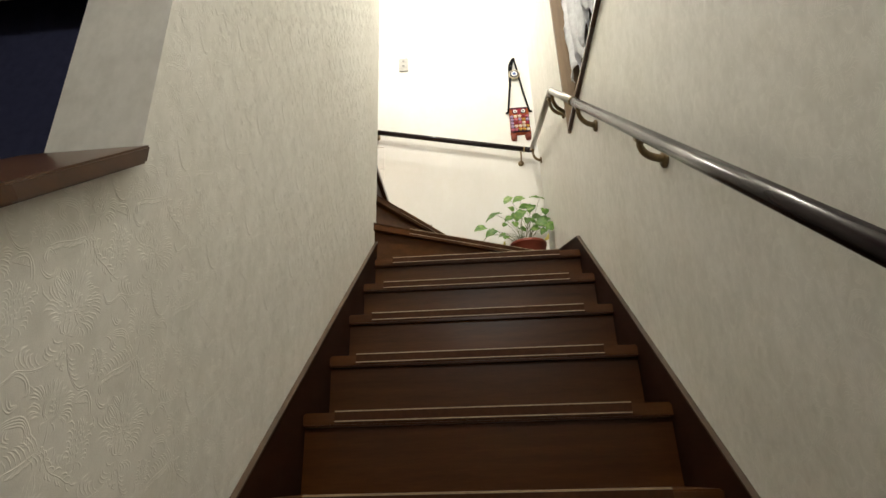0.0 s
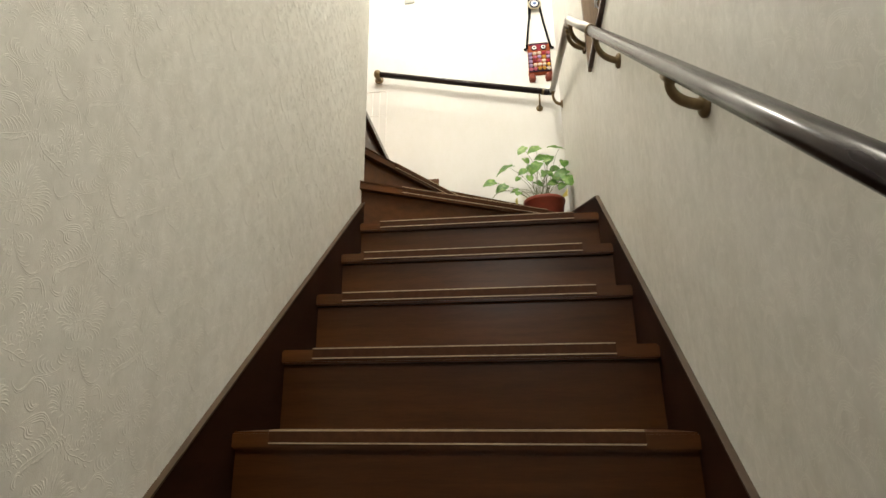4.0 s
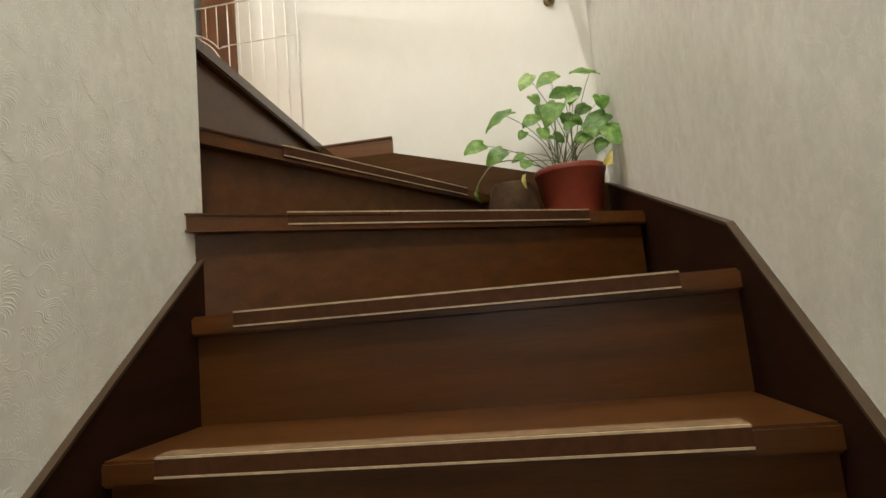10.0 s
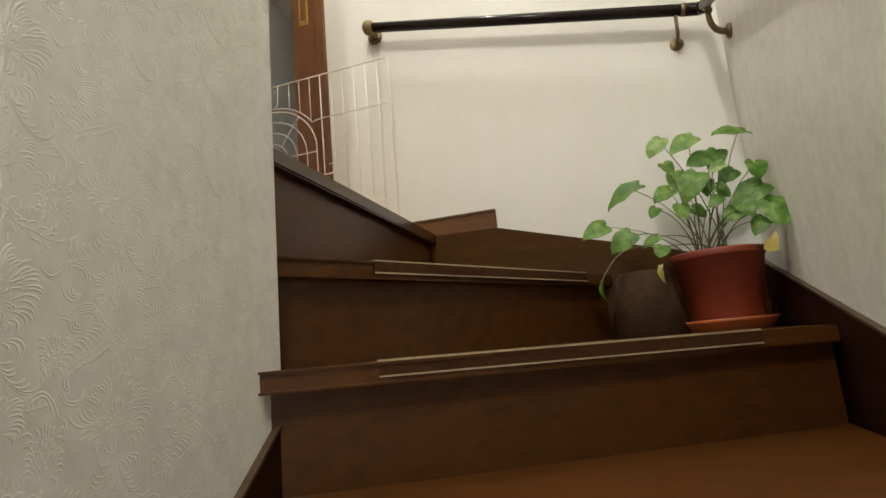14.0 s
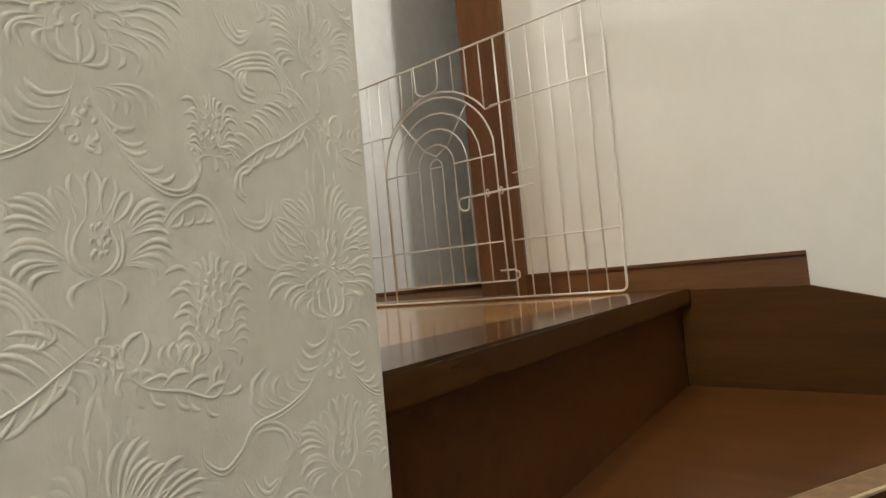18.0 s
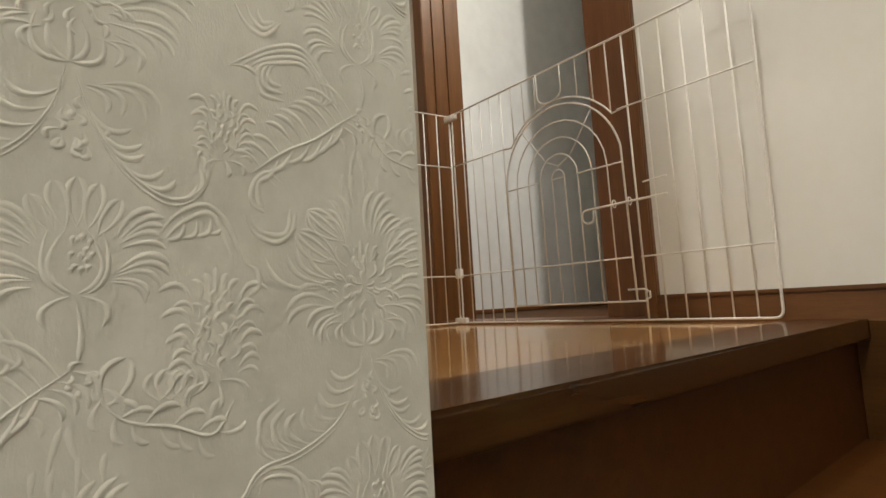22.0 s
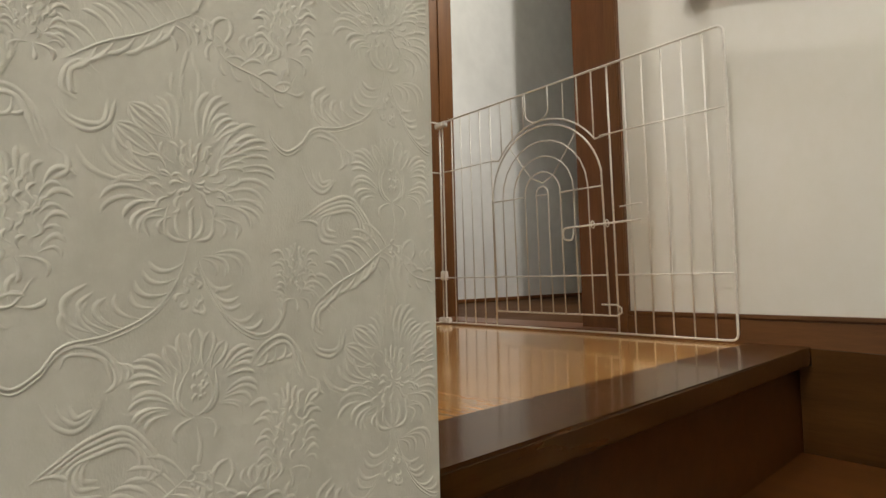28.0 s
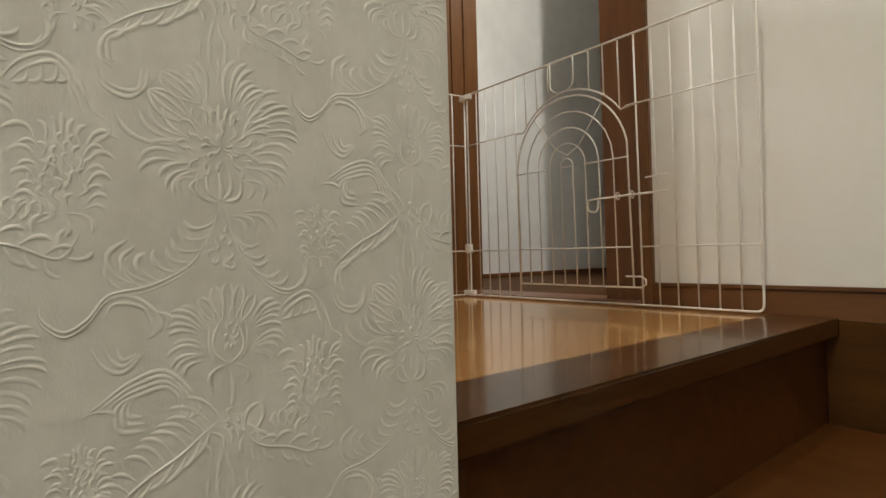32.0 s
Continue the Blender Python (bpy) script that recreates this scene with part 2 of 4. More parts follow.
def bend(points, radius, steps=5):
    """Round off the corners of a line of points."""
    pts = [Vector(p) for p in points]
    out = [pts[0]]
    for a, b, c in zip(pts, pts[1:], pts[2:]):
        u, v = (a - b), (c - b)
        r = min(radius, u.length * 0.49, v.length * 0.49)
        p, q = b + u.normalized() * r, b + v.normalized() * r
        for k in range(steps + 1):
            s = k / steps
            out.append((1 - s) ** 2 * p + 2 * s * (1 - s) * b + s * s * q)
    return out + [pts[-1]]


def lathe(profile, centre, sides=40, axis="z"):
    bm = bmesh.new()
    rings = []
    for r, h in profile:
        ring = []
        for k in range(sides):
            a = 2 * math.pi * k / sides
            u, v = r * math.cos(a), r * math.sin(a)
            d = {"z": (u, v, h), "y": (u, h, v), "x": (h, u, v)}[axis]
            ring.append(bm.verts.new(Vector(centre) + Vector(d)))
        rings.append(ring)
    for r, s in zip(rings, rings[1:]):
        for k in range(sides):
            bm.faces.new((r[k], r[(k + 1) % sides], s[(k + 1) % sides], s[k]))
    bm.faces.new(rings[0])
    bm.faces.new(rings[-1])
    return bm


# ---- plan ----
XL, XR = -0.309, 0.609           # the stair's two walls
YB, WY = 3.282, 2.332            # the wall at the turn; the end of the wall between stair and hall
RISE, GOING, Y1 = 0.186, 0.2105, 0.157
ZL, TOP = 2.625, 5.02            # upper floor, upper ceiling
XH = XL - 0.148                  # hall side of the stair's left wall
YF = -2.6                        # lower hall's far end
XW = -3.4                        # hall's far left
GY = 3.252                       # the wire fence
DL, DR = -1.50, -0.745           # doorway
RT = 5.45                        # ceiling of the room past the doorway
XQ, YR = -2.40, 5.9               # side and far wall of the room past the doorway
JY = 0.665                       # where the left wall gives way to the low wall


def nose(k):
    return Y1 + GOING * (k - 1)


def cap_top(y):
    return 1.617 + 0.875 * (y - 0.678)


# ---- walls, floors, ceilings ----
wall_left = setting("wall_left", prism([(-0.55, 0), (WY, 0), (WY, TOP), (JY, TOP), (JY, cap_top(JY) - 0.034), (-0.55, cap_top(-0.55) - 0.034)], "x", XH, XL), PAPER,
                    "cream embossed wallpaper wall beside the stair", "wall")
wall_right = setting("wall_right", boxes(
    (XR, XR + 0.14, YF, 1.02, 0, TOP), (XR, XR + 0.14, 2.17, YB + 0.2, 0, TOP),
    (XR, XR + 0.14, 1.02, 2.17, 0, 2.580), (XR, XR + 0.14, 1.02, 2.17, 3.75, TOP)),
    PAPER, "cream embossed wallpaper wall with the handrail", "wall")
wall_back = setting("wall_back", boxes(
    (-0.05, XR, YB, YB + 0.13, 0, TOP), (DR + 0.004, -0.05, YB, YB + 0.042, 0, TOP), (DR + 0.004, -0.05, YB + 0.09, YB + 0.13, 0, TOP),
    (XW, DL - 0.004, YB, YB + 0.13, ZL - 0.3, TOP), (DL - 0.004, DR + 0.004, YB, YB + 0.13, ZL + 2.024, TOP)),
    PAPER_WHITE, "off-white wallpaper wall at the turn of the stair", "wall")
setting("wall_front", boxes((-2.2, XR + 0.14, YF - 0.12, YF, 0, TOP)), PAPER, "cream wallpaper wall at the foot of the stair", "wall")
setting("wall_hall", boxes((XW - 0.12, XW, -0.2, YR, ZL - 0.3, TOP), (XW, XH - 0.002, 0.9, 1.0, ZL - 0.3, TOP)), PAPER_WHITE,
        "off-white wallpaper walls of the upper hall", "wall")
setting("floor_lower", boxes((-2.2, XR, YF, 3.4, -0.12, 0)), FLOOR, "varnished wooden floor at the stair foot", "floor")
setting("ceiling", boxes((XW, XR + 0.14, YF, YB + 0.13, TOP, TOP + 0.1), (XQ - 0.1, -0.2, YB + 0.05, 6.1, RT, RT + 0.1)), PLASTER, "white papered ceiling", "ceiling")
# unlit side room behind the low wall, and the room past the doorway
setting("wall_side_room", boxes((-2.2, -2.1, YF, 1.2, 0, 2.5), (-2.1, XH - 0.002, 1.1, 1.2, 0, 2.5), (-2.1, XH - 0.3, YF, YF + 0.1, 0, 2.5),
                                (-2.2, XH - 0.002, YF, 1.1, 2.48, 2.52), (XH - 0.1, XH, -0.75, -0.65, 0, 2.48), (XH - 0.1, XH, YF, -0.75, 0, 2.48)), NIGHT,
        "side room walls with the room's darkness put into their colour", "wall")
setting("wall_over_opening", boxes((XH, XL, YF, JY - 0.002, 2.52, TOP)), PAPER, "cream wallpaper wall above the opening", "wall")
setting("wall_room", boxes((XQ - 0.1, XQ, YB + 0.13, YR, ZL, RT)), CREAM, "white papered side wall past the doorway", "wall")
# Shade put into the colour; unseen partition at y 4.2 blocks the room lamp.
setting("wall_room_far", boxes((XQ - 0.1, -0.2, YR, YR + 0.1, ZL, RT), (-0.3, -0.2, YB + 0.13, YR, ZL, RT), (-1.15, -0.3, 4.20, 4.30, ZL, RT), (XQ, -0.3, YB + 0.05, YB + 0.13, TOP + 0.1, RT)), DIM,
        "grey room walls with shade in their colour and an added unseen partition", "wall")
setting("baseboard_room", boxes((XQ, XQ + 0.012, YB + 0.14, YR, ZL, ZL + 0.020), (XQ + 0.012, -0.3, YR - 0.012, YR, ZL, ZL + 0.075)), DOOR, "dark brown baseboard past the doorway", "skirting")
setting("threshold", boxes((DL, DR, YB - 0.008, YB + 0.14, ZL - 0.004, ZL + 0.007), bevel=0.002), DOOR, "brown wooden threshold of the sliding door", "threshold")

# ---- staircase ----
stair = tagged(new("staircase"), "steep dark-stained wooden staircase with three winder steps", "staircase", "", "structure")
TREAD, OVER, LIFT = 0.034, 0.022, 0.020
SL, SR = XL + 0.011, XR - 0.011


def line_at(p, q, x=None, y=None):
    s = (x - p[0]) / (q[0] - p[0]) if x is not None else (y - p[1]) / (q[1] - p[1])
    return (p[0] + s * (q[0] - p[0]), p[1] + s * (q[1] - p[1]))


def step(outline, front, z):
    """A tread with its riser below and the ribbed strip on its nose. front: the nose's two ends, from the inner one."""
    part("tread", prism(outline, "z", z - TREAD, z, 0.004), STAIR, stair)
    a, b = Vector(front[0]), Vector(front[1])
    d = (b - a).normalized()
    back = Vector((-d.y, d.x))
    p, q = a + back * OVER, b + back * OVER
    r, s = p + back * 0.014, q + back * 0.014
    part("riser", prism([tuple(p), tuple(q), tuple(s), tuple(r)], "z", z - RISE, z - TREAD), STAIR, stair)


def strip(a, b, z):
    a, b = Vector(a), Vector(b)
    d = (b - a).normalized()
    back = Vector((-d.y, d.x))

    def bar(u0, u1, z0, z1, mat, name, ends=0.0):
        c0, c1 = a + d * ends, b - d * ends
        return part(name, prism([tuple(c0 + back * u0), tuple(c1 + back * u0), tuple(c1 + back * u1), tuple(c0 + back * u1)], "z", z0, z1), mat, stair)

    bar(-0.0034, 0.0335, z + 0.0006, z + 0.0034, LINE, "strip_pad")
    bar(0.0016, 0.0318, z + 0.0034, z + 0.0040, PAD, "strip_tread")
    bar(-0.0032, -0.0004, z - 0.025, z + 0.0005, STRIP, "strip_front")
    bar(-0.0050, -0.0030, z - 0.0232, z - 0.0204, LINE, "strip_ridge")


def worn(x):
    """How far the old steps have sunk, more towards the handrail."""
    return -0.0145 - 0.010 * (x - 0.14)


PIV = (-0.315, 2.275)
W1 = (PIV, line_at((-0.157, 2.352), (0.448, 2.711), x=SR))
W2A = (-0.318, 2.345)
W2 = (W2A, line_at(W2A, (0.131, 3.138), y=YB - 0.018))
LA, LB = (-0.321, 2.335), (-0.336, 3.264)
for k in range(1, 11):
    y, z = nose(k), k * RISE + LIFT
    step([(SL, y), (SR, y), (SR, y + GOING + 0.04), (SL, y + GOING + 0.04)], ((SL, y), (SR, y)), z)
    strip((-0.217, y), (0.502, y), z)
y, z = nose(11), 11 * RISE + LIFT
step([(SL, y), (SR, y), (SR, W1[1][1] + 0.05), (SL, 2.315)], ((SL, y), (SR, y)), z)
strip((-0.217, y), (0.508, y), z)
z = 12 * RISE + LIFT
step([(XL - 0.014, 2.266), PIV, W1[1], (SR, YB - 0.018), (W2[1][0] - 0.05, YB - 0.018), (W2A[0] + 0.002, W2A[1] + 0.02), (XL + 0.001, WY + 0.003), (XL + 0.001, 2.30), (XL - 0.014, 2.30)],
     (PIV, W1[1]), z)
strip((-0.157, 2.369), (0.448, 2.714), z)
z = 13 * RISE + LIFT
step([W2A, W2[1], (LB[0] - 0.06, YB - 0.018), (LA[0] - 0.04, WY + 0.003), (XL, WY + 0.003)], (W2A, W2[1]), z)
strip((-0.222, 2.515), (0.131, 3.138), z)
for ob in stair.children:
    for v in ob.data.vertices:
        v.co.z += worn(v.co.x)
# top riser and landing nose
part("riser", prism([(LA[0] - 0.020, WY + 0.003), (LB[0] - 0.022, YB), (LB[0] - 0.036, YB), (LA[0] - 0.034, WY + 0.003)], "z", 13 * RISE - 0.02, ZL - 0.032), STAIR, stair)
NOSE_W = 0.115
part("landing_nose", prism([(LA[0], WY + 0.003), LB, (LB[0], YB - 0.002), (LB[0] - NOSE_W, YB - 0.002), (LA[0] - NOSE_W, WY + 0.003)], "z", ZL - 0.032, ZL, 0.004), NOSE, stair)


def left_top(y):
    return 2.172 + 0.834 * (y - 2.331)


def right_top(y):
    return 2.114 + 0.846 * (y - 2.288)


def stringer(x0, x1, pts, low):
    outline = pts + [(p[0], max(-0.0, p[1] - low)) for p in reversed(pts)]
    return prism(outline, "x", x0, x1)


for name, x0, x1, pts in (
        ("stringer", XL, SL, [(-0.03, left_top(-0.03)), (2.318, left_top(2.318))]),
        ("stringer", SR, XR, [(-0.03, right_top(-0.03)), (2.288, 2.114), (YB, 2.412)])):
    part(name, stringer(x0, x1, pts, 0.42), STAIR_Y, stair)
    top = [(p[0], p[1] + 0.0005) for p in pts]
    o = top + [(p[0], p[1] + 0.006) for p in reversed(top)]
    part("stringer_edge", prism(o, "x", x0 - (0.002 if x0 > 0 else 0), x1 + (0 if x0 > 0 else 0.002)), EDGE, stair, "worn pale brown top edge")
bp = [(SR, 2.412), (0.244, 2.514), (-0.130, 2.618), (LB[0] + 0.001, 2.622), (LB[0] + 0.001, 2.59), (LB[0] - 0.02, 2.59), (LB[0] - 0.02, 2.20), (SR, 2.10)]
part("stringer", prism(bp, "y", YB - 0.018, YB), STAIR_X, stair)

# ---- upper floor ----
floor_upper = setting("floor_upper", prism([(XW, -0.1), (XH - 0.001, -0.1), (XH - 0.001, WY), (LA[0] - NOSE_W - 0.001, WY + 0.003), (LB[0] - NOSE_W - 0.001, YB), (XW, YB)], "z", ZL - 0.09, ZL - 0.003), FLOOR, "varnished oak upper hall floor", "floor")
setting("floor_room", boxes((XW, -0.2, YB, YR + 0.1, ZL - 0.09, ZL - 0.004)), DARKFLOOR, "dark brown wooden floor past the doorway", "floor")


setting("baseboard", boxes((-0.712, -0.130, YB - 0.012, YB, ZL - 0.01, ZL + 0.046), (-0.712, -0.130, YB - 0.009, YB, ZL + 0.046, ZL + 0.050),
                           (-0.712, -0.130, YB - 0.014, YB, ZL + 0.050, ZL + 0.057)), SKIRT, "brown wooden skirting board with a groove", "skirting")

# ---- door ----
setting("door_frame", boxes((DR, -0.711, YB - 0.014, YB + 0.145, ZL - 0.004, ZL + 2.055), (DL - 0.05, DL, YB - 0.014, YB + 0.16, ZL - 0.004, ZL + 2.055),
                            (DL, DR, YB - 0.014, YB + 0.145, ZL + 2.02, ZL + 2.055), bevel=0.003), FRAME, "brown wooden door frame", "door frame")

# ---- sliding door, its frame and pull ----
leaf = thing("sliding_door", "red-brown wooden sliding door pushed into its wall pocket", "door")
part("door_panel", boxes((-0.885, -0.06, YB + 0.048, YB + 0.083, ZL + 0.004, ZL + 2.015), bevel=0.003), DOOR, leaf)
pull = part("door_pull", boxes((-0.851, -0.811, YB + 0.044, YB + 0.049, 3.565, 3.745), bevel=0.002), BRASS, leaf, "brass recessed pull plate")
part("pull_recess", boxes((-0.842, -0.820, YB + 0.0405, YB + 0.0445, 3.59, 3.72), bevel=0.0015), FRAME, pull, "pale wood inlay of the pull")
setting("door_stop", boxes((DL, DL + 0.006, YB + 0.030, YB + 0.044, ZL, ZL + 2.02), (DL, DL + 0.006, YB + 0.088, YB + 0.102, ZL, ZL + 2.02)), FRAME, "thin brown stop beads on the door jamb", "door frame")
catch = thing("door_catch", "dark metal catch plate let into the brown door jamb", "door catch")
part("catch_plate", boxes((DL, DL + 0.004, YB + 0.060, YB + 0.074, 3.795, 3.895), bevel=0.001), BLACK, catch)
part("catch_slot", boxes((DL + 0.0035, DL + 0.005, YB + 0.063, YB + 0.071, 3.83, 3.86)), STEEL, catch)
picture = thing("framed_picture", "dark-framed picture hanging on the room wall", "picture")
PY0, PY1, PZ0, PZ1 = 4.885, 5.140, 4.925, 5.235
part("picture_frame", boxes((XQ + 0.001, XQ + 0.022, PY0, PY1, PZ0, PZ0 + 0.018), (XQ + 0.001, XQ + 0.022, PY0, PY1, PZ1 - 0.018, PZ1),
                            (XQ + 0.001, XQ + 0.022, PY0, PY0 + 0.018, PZ0 + 0.018, PZ1 - 0.018), (XQ + 0.001, XQ + 0.022, PY1 - 0.018, PY1, PZ0 + 0.018, PZ1 - 0.018), bevel=0.002), BLACK, picture)
part("picture_sheet", boxes((XQ + 0.004, XQ + 0.010, PY0 + 0.018, PY1 - 0.018, PZ0 + 0.018, PZ1 - 0.018)), plain("muted print", (0.10, 0.085, 0.06), 0.4, 0, 0.8, 14), picture, "muted grey and brown print")
wall_plate = thing("wall_plate", "ivory plastic wall plate on the room wall", "switch plate")
part("plate", boxes((XQ, XQ + 0.008, 4.262, 4.357, 4.815, 4.935), bevel=0.003), PLATE, wall_plate)

# ---- cap on the low wall ----
cap = thing("sloping_ledge", "glossy brown wooden cap sloping along the low wall", "ledge")
part("cap_board", prism([(-0.55, cap_top(-0.55) - 0.029), (0.654, cap_top(0.654) - 0.029), (0.654, cap_top(0.654)), (-0.55, cap_top(-0.55))], "x", XH - 0.02, XL + 0.010), SILL, cap)
part("cap_edge", prism([(-0.55, cap_top(-0.55) - 0.0295), (0.6545, cap_top(0.6545) - 0.0295), (0.6545, cap_top(0.6545) + 0.0004), (-0.55, cap_top(-0.55) + 0.0004)], "x", XL + 0.010, XL + 0.022, 0.003), SILL, cap, "rounded front edging")

# ---- window high in the right wall ----
window = tagged(new("window_1"), "brown-framed window in the stair wall, hung with white lace", "window", "", "structure")
part("window_lining", boxes((XR - 0.012, XR + 0.12, 2.146, 2.172, 2.574, 3.755), (XR - 0.012, XR + 0.12, 1.018, 1.044, 2.574, 3.755), bevel=0.002), LINING, window)
part("window_sill", boxes((XR - 0.016, XR + 0.12, 1.044, 2.146, 2.572, 2.586), bevel=0.002), SILL, window, "dark brown thin sill")
part("window_head", boxes((XR - 0.012, XR + 0.12, 1.044, 2.146, 3.735, 3.755), bevel=0.002), LINING, window)
part("sash", boxes((XR + 0.115, XR + 0.135, 1.03, 1.07, 2.585, 3.74), (XR + 0.115, XR + 0.135, 2.12, 2.16, 2.585, 3.74), (XR + 0.115, XR + 0.135, 1.07, 2.12, 2.585, 2.625),
                   (XR + 0.115, XR + 0.135, 1.07, 2.12, 3.70, 3.74), (XR + 0.115, XR + 0.135, 1.57, 1.61, 2.625, 3.70)), STEEL, window)
pane_m, pane_t, pane_b = material("dark night glass", 0.08)
pane_b.inputs["Base Color"].default_value = (0.01, 0.012, 0.02, 1)
part("pane", boxes((XR + 0.122, XR + 0.128, 1.07, 1.57, 2.625, 3.70)), pane_m, window)
part("pane", boxes((XR + 0.122, XR + 0.128, 1.61, 2.12, 2.625, 3.70)), pane_m, window)


def lace_curtain():
    bm = bmesh.new()
    n, m = 90, 40
    rng = random.Random(5)
    hem = [0.020 * math.sin(i * 0.9) + 0.012 * rng.uniform(-1, 1) for i in range(n + 1)]
    grid = []
    for i in range(n + 1):
        y = 1.06 + (2.138 - 1.06) * i / n
        col = []
        for j in range(m + 1):
            s = j / m
            z = 2.850 + 2.0 * hem[i] * (1 - s) ** 3 + s * (3.72 - 2.850)
            fold = 0.016 * math.sin(i * 0.62 + 0.5 * math.sin(j * 0.3)) * (1 - 0.5 * s) + 0.006 * math.sin(i * 1.7 + j * 0.35) + 0.004 * rng.uniform(-1, 1)
            col.append(bm.verts.new((XR + 0.050 + fold, y, z)))
        grid.append(col)
    for i in range(n):
        for j in range(m):
            bm.faces.new((grid[i][j], grid[i + 1][j], grid[i + 1][j + 1], grid[i][j + 1]))
    bmesh.ops.solidify(bm, geom=list(bm.faces), thickness=0.0015)
    return bm


curtain = tagged(finish("lace_curtain", lace_curtain(), LACE, None, "", True), "crumpled white lace curtain hanging in the stair window", "curtain")
part("curtain_rod", tube([(XR + 0.05, 1.044, 3.722), (XR + 0.05, 2.146, 3.722)], 0.006, 8), STEEL, curtain, "thin steel curtain rod", True)

# ---- handrail ----
rail = thing("handrail", "dark brown round stair handrail on bronze brackets", "handrail")
RR, RA = 0.0175, 0.0155          # radius of the wall rail and of the sloping rail
A0, A1 = Vector((0.539, -0.20, 0.662)), Vector((0.539, 2.135, 2.792))
C0, C1 = Vector((0.556, 3.212, 3.160)), Vector((-0.493, 3.218, 3.398))
up1 = (A1 - A0).normalized()
up2 = (C0 - A1).normalized()
up3 = (C1 - C0).normalized()
part("rail", tube([A0, A1 - up1 * 0.57], RA, 20), RAIL, rail, "", True)
# Steel grey here paints in the reflections on the dark coated rail.
part("rail", tube([A1 - up1 * 0.567, A1 - up1 * 0.03], RA, 20), STEEL, rail, "grey rail length with sheen put into the colour", True)
part("rail", tube([A1 + up2 * 0.03, C0 - up2 * 0.04], RA, 20), STEEL, rail, "grey rail length with sheen put into the colour", True)
part("rail", tube([C0 + up3 * 0.045, C1], RR, 20), RAIL, rail, "", True)
part("joint_ring", tube([A1 - up1 * 0.576, A1 - up1 * 0.560], RA + 0.0022, 20), BRONZE, rail, "dark bronze joint ring", True)
part("elbow", tube(bend([A1 - up1 * 0.035, A1, A1 + up2 * 0.035], 0.022, 6), RA + 0.0010, 18), STEEL, rail, "steel elbow", True)
part("elbow", tube(bend([C0 - up2 * 0.045, C0, C0 + up3 * 0.050], 0.04, 6), RR + 0.0012, 18), RAIL, rail, "dark brown elbow", True)
part("joint_ring", tube([C0 + up3 * 0.044, C0 + up3 * 0.056], RR + 0.002, 18), BRONZE, rail, "bronze joint ring", True)
ball = C1 + up3 * 0.010
bm = bmesh.new()
bmesh.ops.create_uvsphere(bm, u_segments=24, v_segments=16, radius=0.0265, matrix=Matrix.Translation(ball) @ Matrix.Diagonal((0.9, 1.0, 1.05, 1)))
part("end_ball", bm, BRONZE, rail, "rounded bronze end fitting", True)
part("end_neck", tube([ball, (ball.x - 0.004, YB - 0.006, ball.z - 0.002)], 0.015, 18), BRONZE, rail, "", True)
part("end_flange", lathe([(0.027, 0), (0.027, -0.006), (0.022, -0.010)], (ball.x - 0.004, YB, ball.z - 0.002), 28, "y"), BRONZE, rail, "bronze wall flange", True)


def bracket(foot, head, axis):
    """A curved arm from a round wall flange to a saddle under the rail."""
    foot, head = Vector(foot), Vector(head)
    out = Vector((-1, 0, 0)) if axis == "x" else Vector((0, -1, 0))
    corner = Vector((head.x - 0.004, 0.35 * foot.y + 0.65 * head.y, foot.z - 0.012))
    arm = part("bracket_arm", tube([(1 - s) ** 2 * foot + 2 * s * (1 - s) * corner + s * s * head for s in (k / 12 for k in range(13))], [0.0098 - 0.0026 * k / 12 for k in range(13)], 14), BRONZE, rail, "bronze bracket arm", True)
    part("flange", lathe([(0.0210, 0), (0.0210, -0.006), (0.017, -0.010), (0.010, -0.012)], foot, 28, axis), BRONZE, arm, "", True)
    d = up1 if axis == "x" else up3
    part("saddle", tube([head - d * 0.018, head + d * 0.018], 0.010, 8), BRONZE, arm, "", True)


def on_line(p, d, y):
    return p + d * ((y - p.y) / d.y)


for fy, fz, hy in ((0.55, 1.24, 0.485), (1.172, 1.820, 1.118), (1.718, 2.298, 1.655)):
    h = on_line(A0, up1, hy)
    bracket((XR, fy, fz), (h.x, h.y, h.z - RA - 0.004), "x")
h = on_line(A1, up2, 2.20)
bracket((XR, 2.255, 2.742), (h.x, h.y, h.z - RR - 0.004), "x")
h = on_line(A0, up1, 2.105)
bracket((XR, 2.200, 2.712), (h.x, h.y, h.z - RR - 0.004), "x")
h = on_line(A1, up2, 3.14)
bracket((XR, 3.175, 3.055), (h.x, h.y, h.z - RR - 0.003), "x")
h = C0 + up3 * ((0.484 - C0.x) / up3.x)
arm = part("bracket_arm", tube(bend([(h.x, YB, 3.102), (h.x, YB - 0.055, 3.099), (h.x, h.y, h.z - RR)], 0.03, 6), 0.0055, 10), BRONZE, rail, "slim bronze bracket", True)
part("flange", lathe([(0.020, 0), (0.020, -0.006), (0.014, -0.011)], (h.x, YB, 3.102), 26, "y"), BRONZE, arm, "", True)

# ---- wire fence on the landing ----
fence = thing("wire_fence", "white wire pet fence with an arched door on the landing", "fence")
GX0, GX1, GT, GB = -1.350, -0.457, 3.285, ZL + 0.004
TW = 0.0019
part("fence_frame", tube(bend([(-0.9, GY, GB), (GX0, GY, GB), (GX0, GY, GT), (GX1, GY, GT), (GX1, GY, GB), (-0.899, GY, GB)], 0.016, 4), 0.0027, 8), WIRE, fence, "", True)


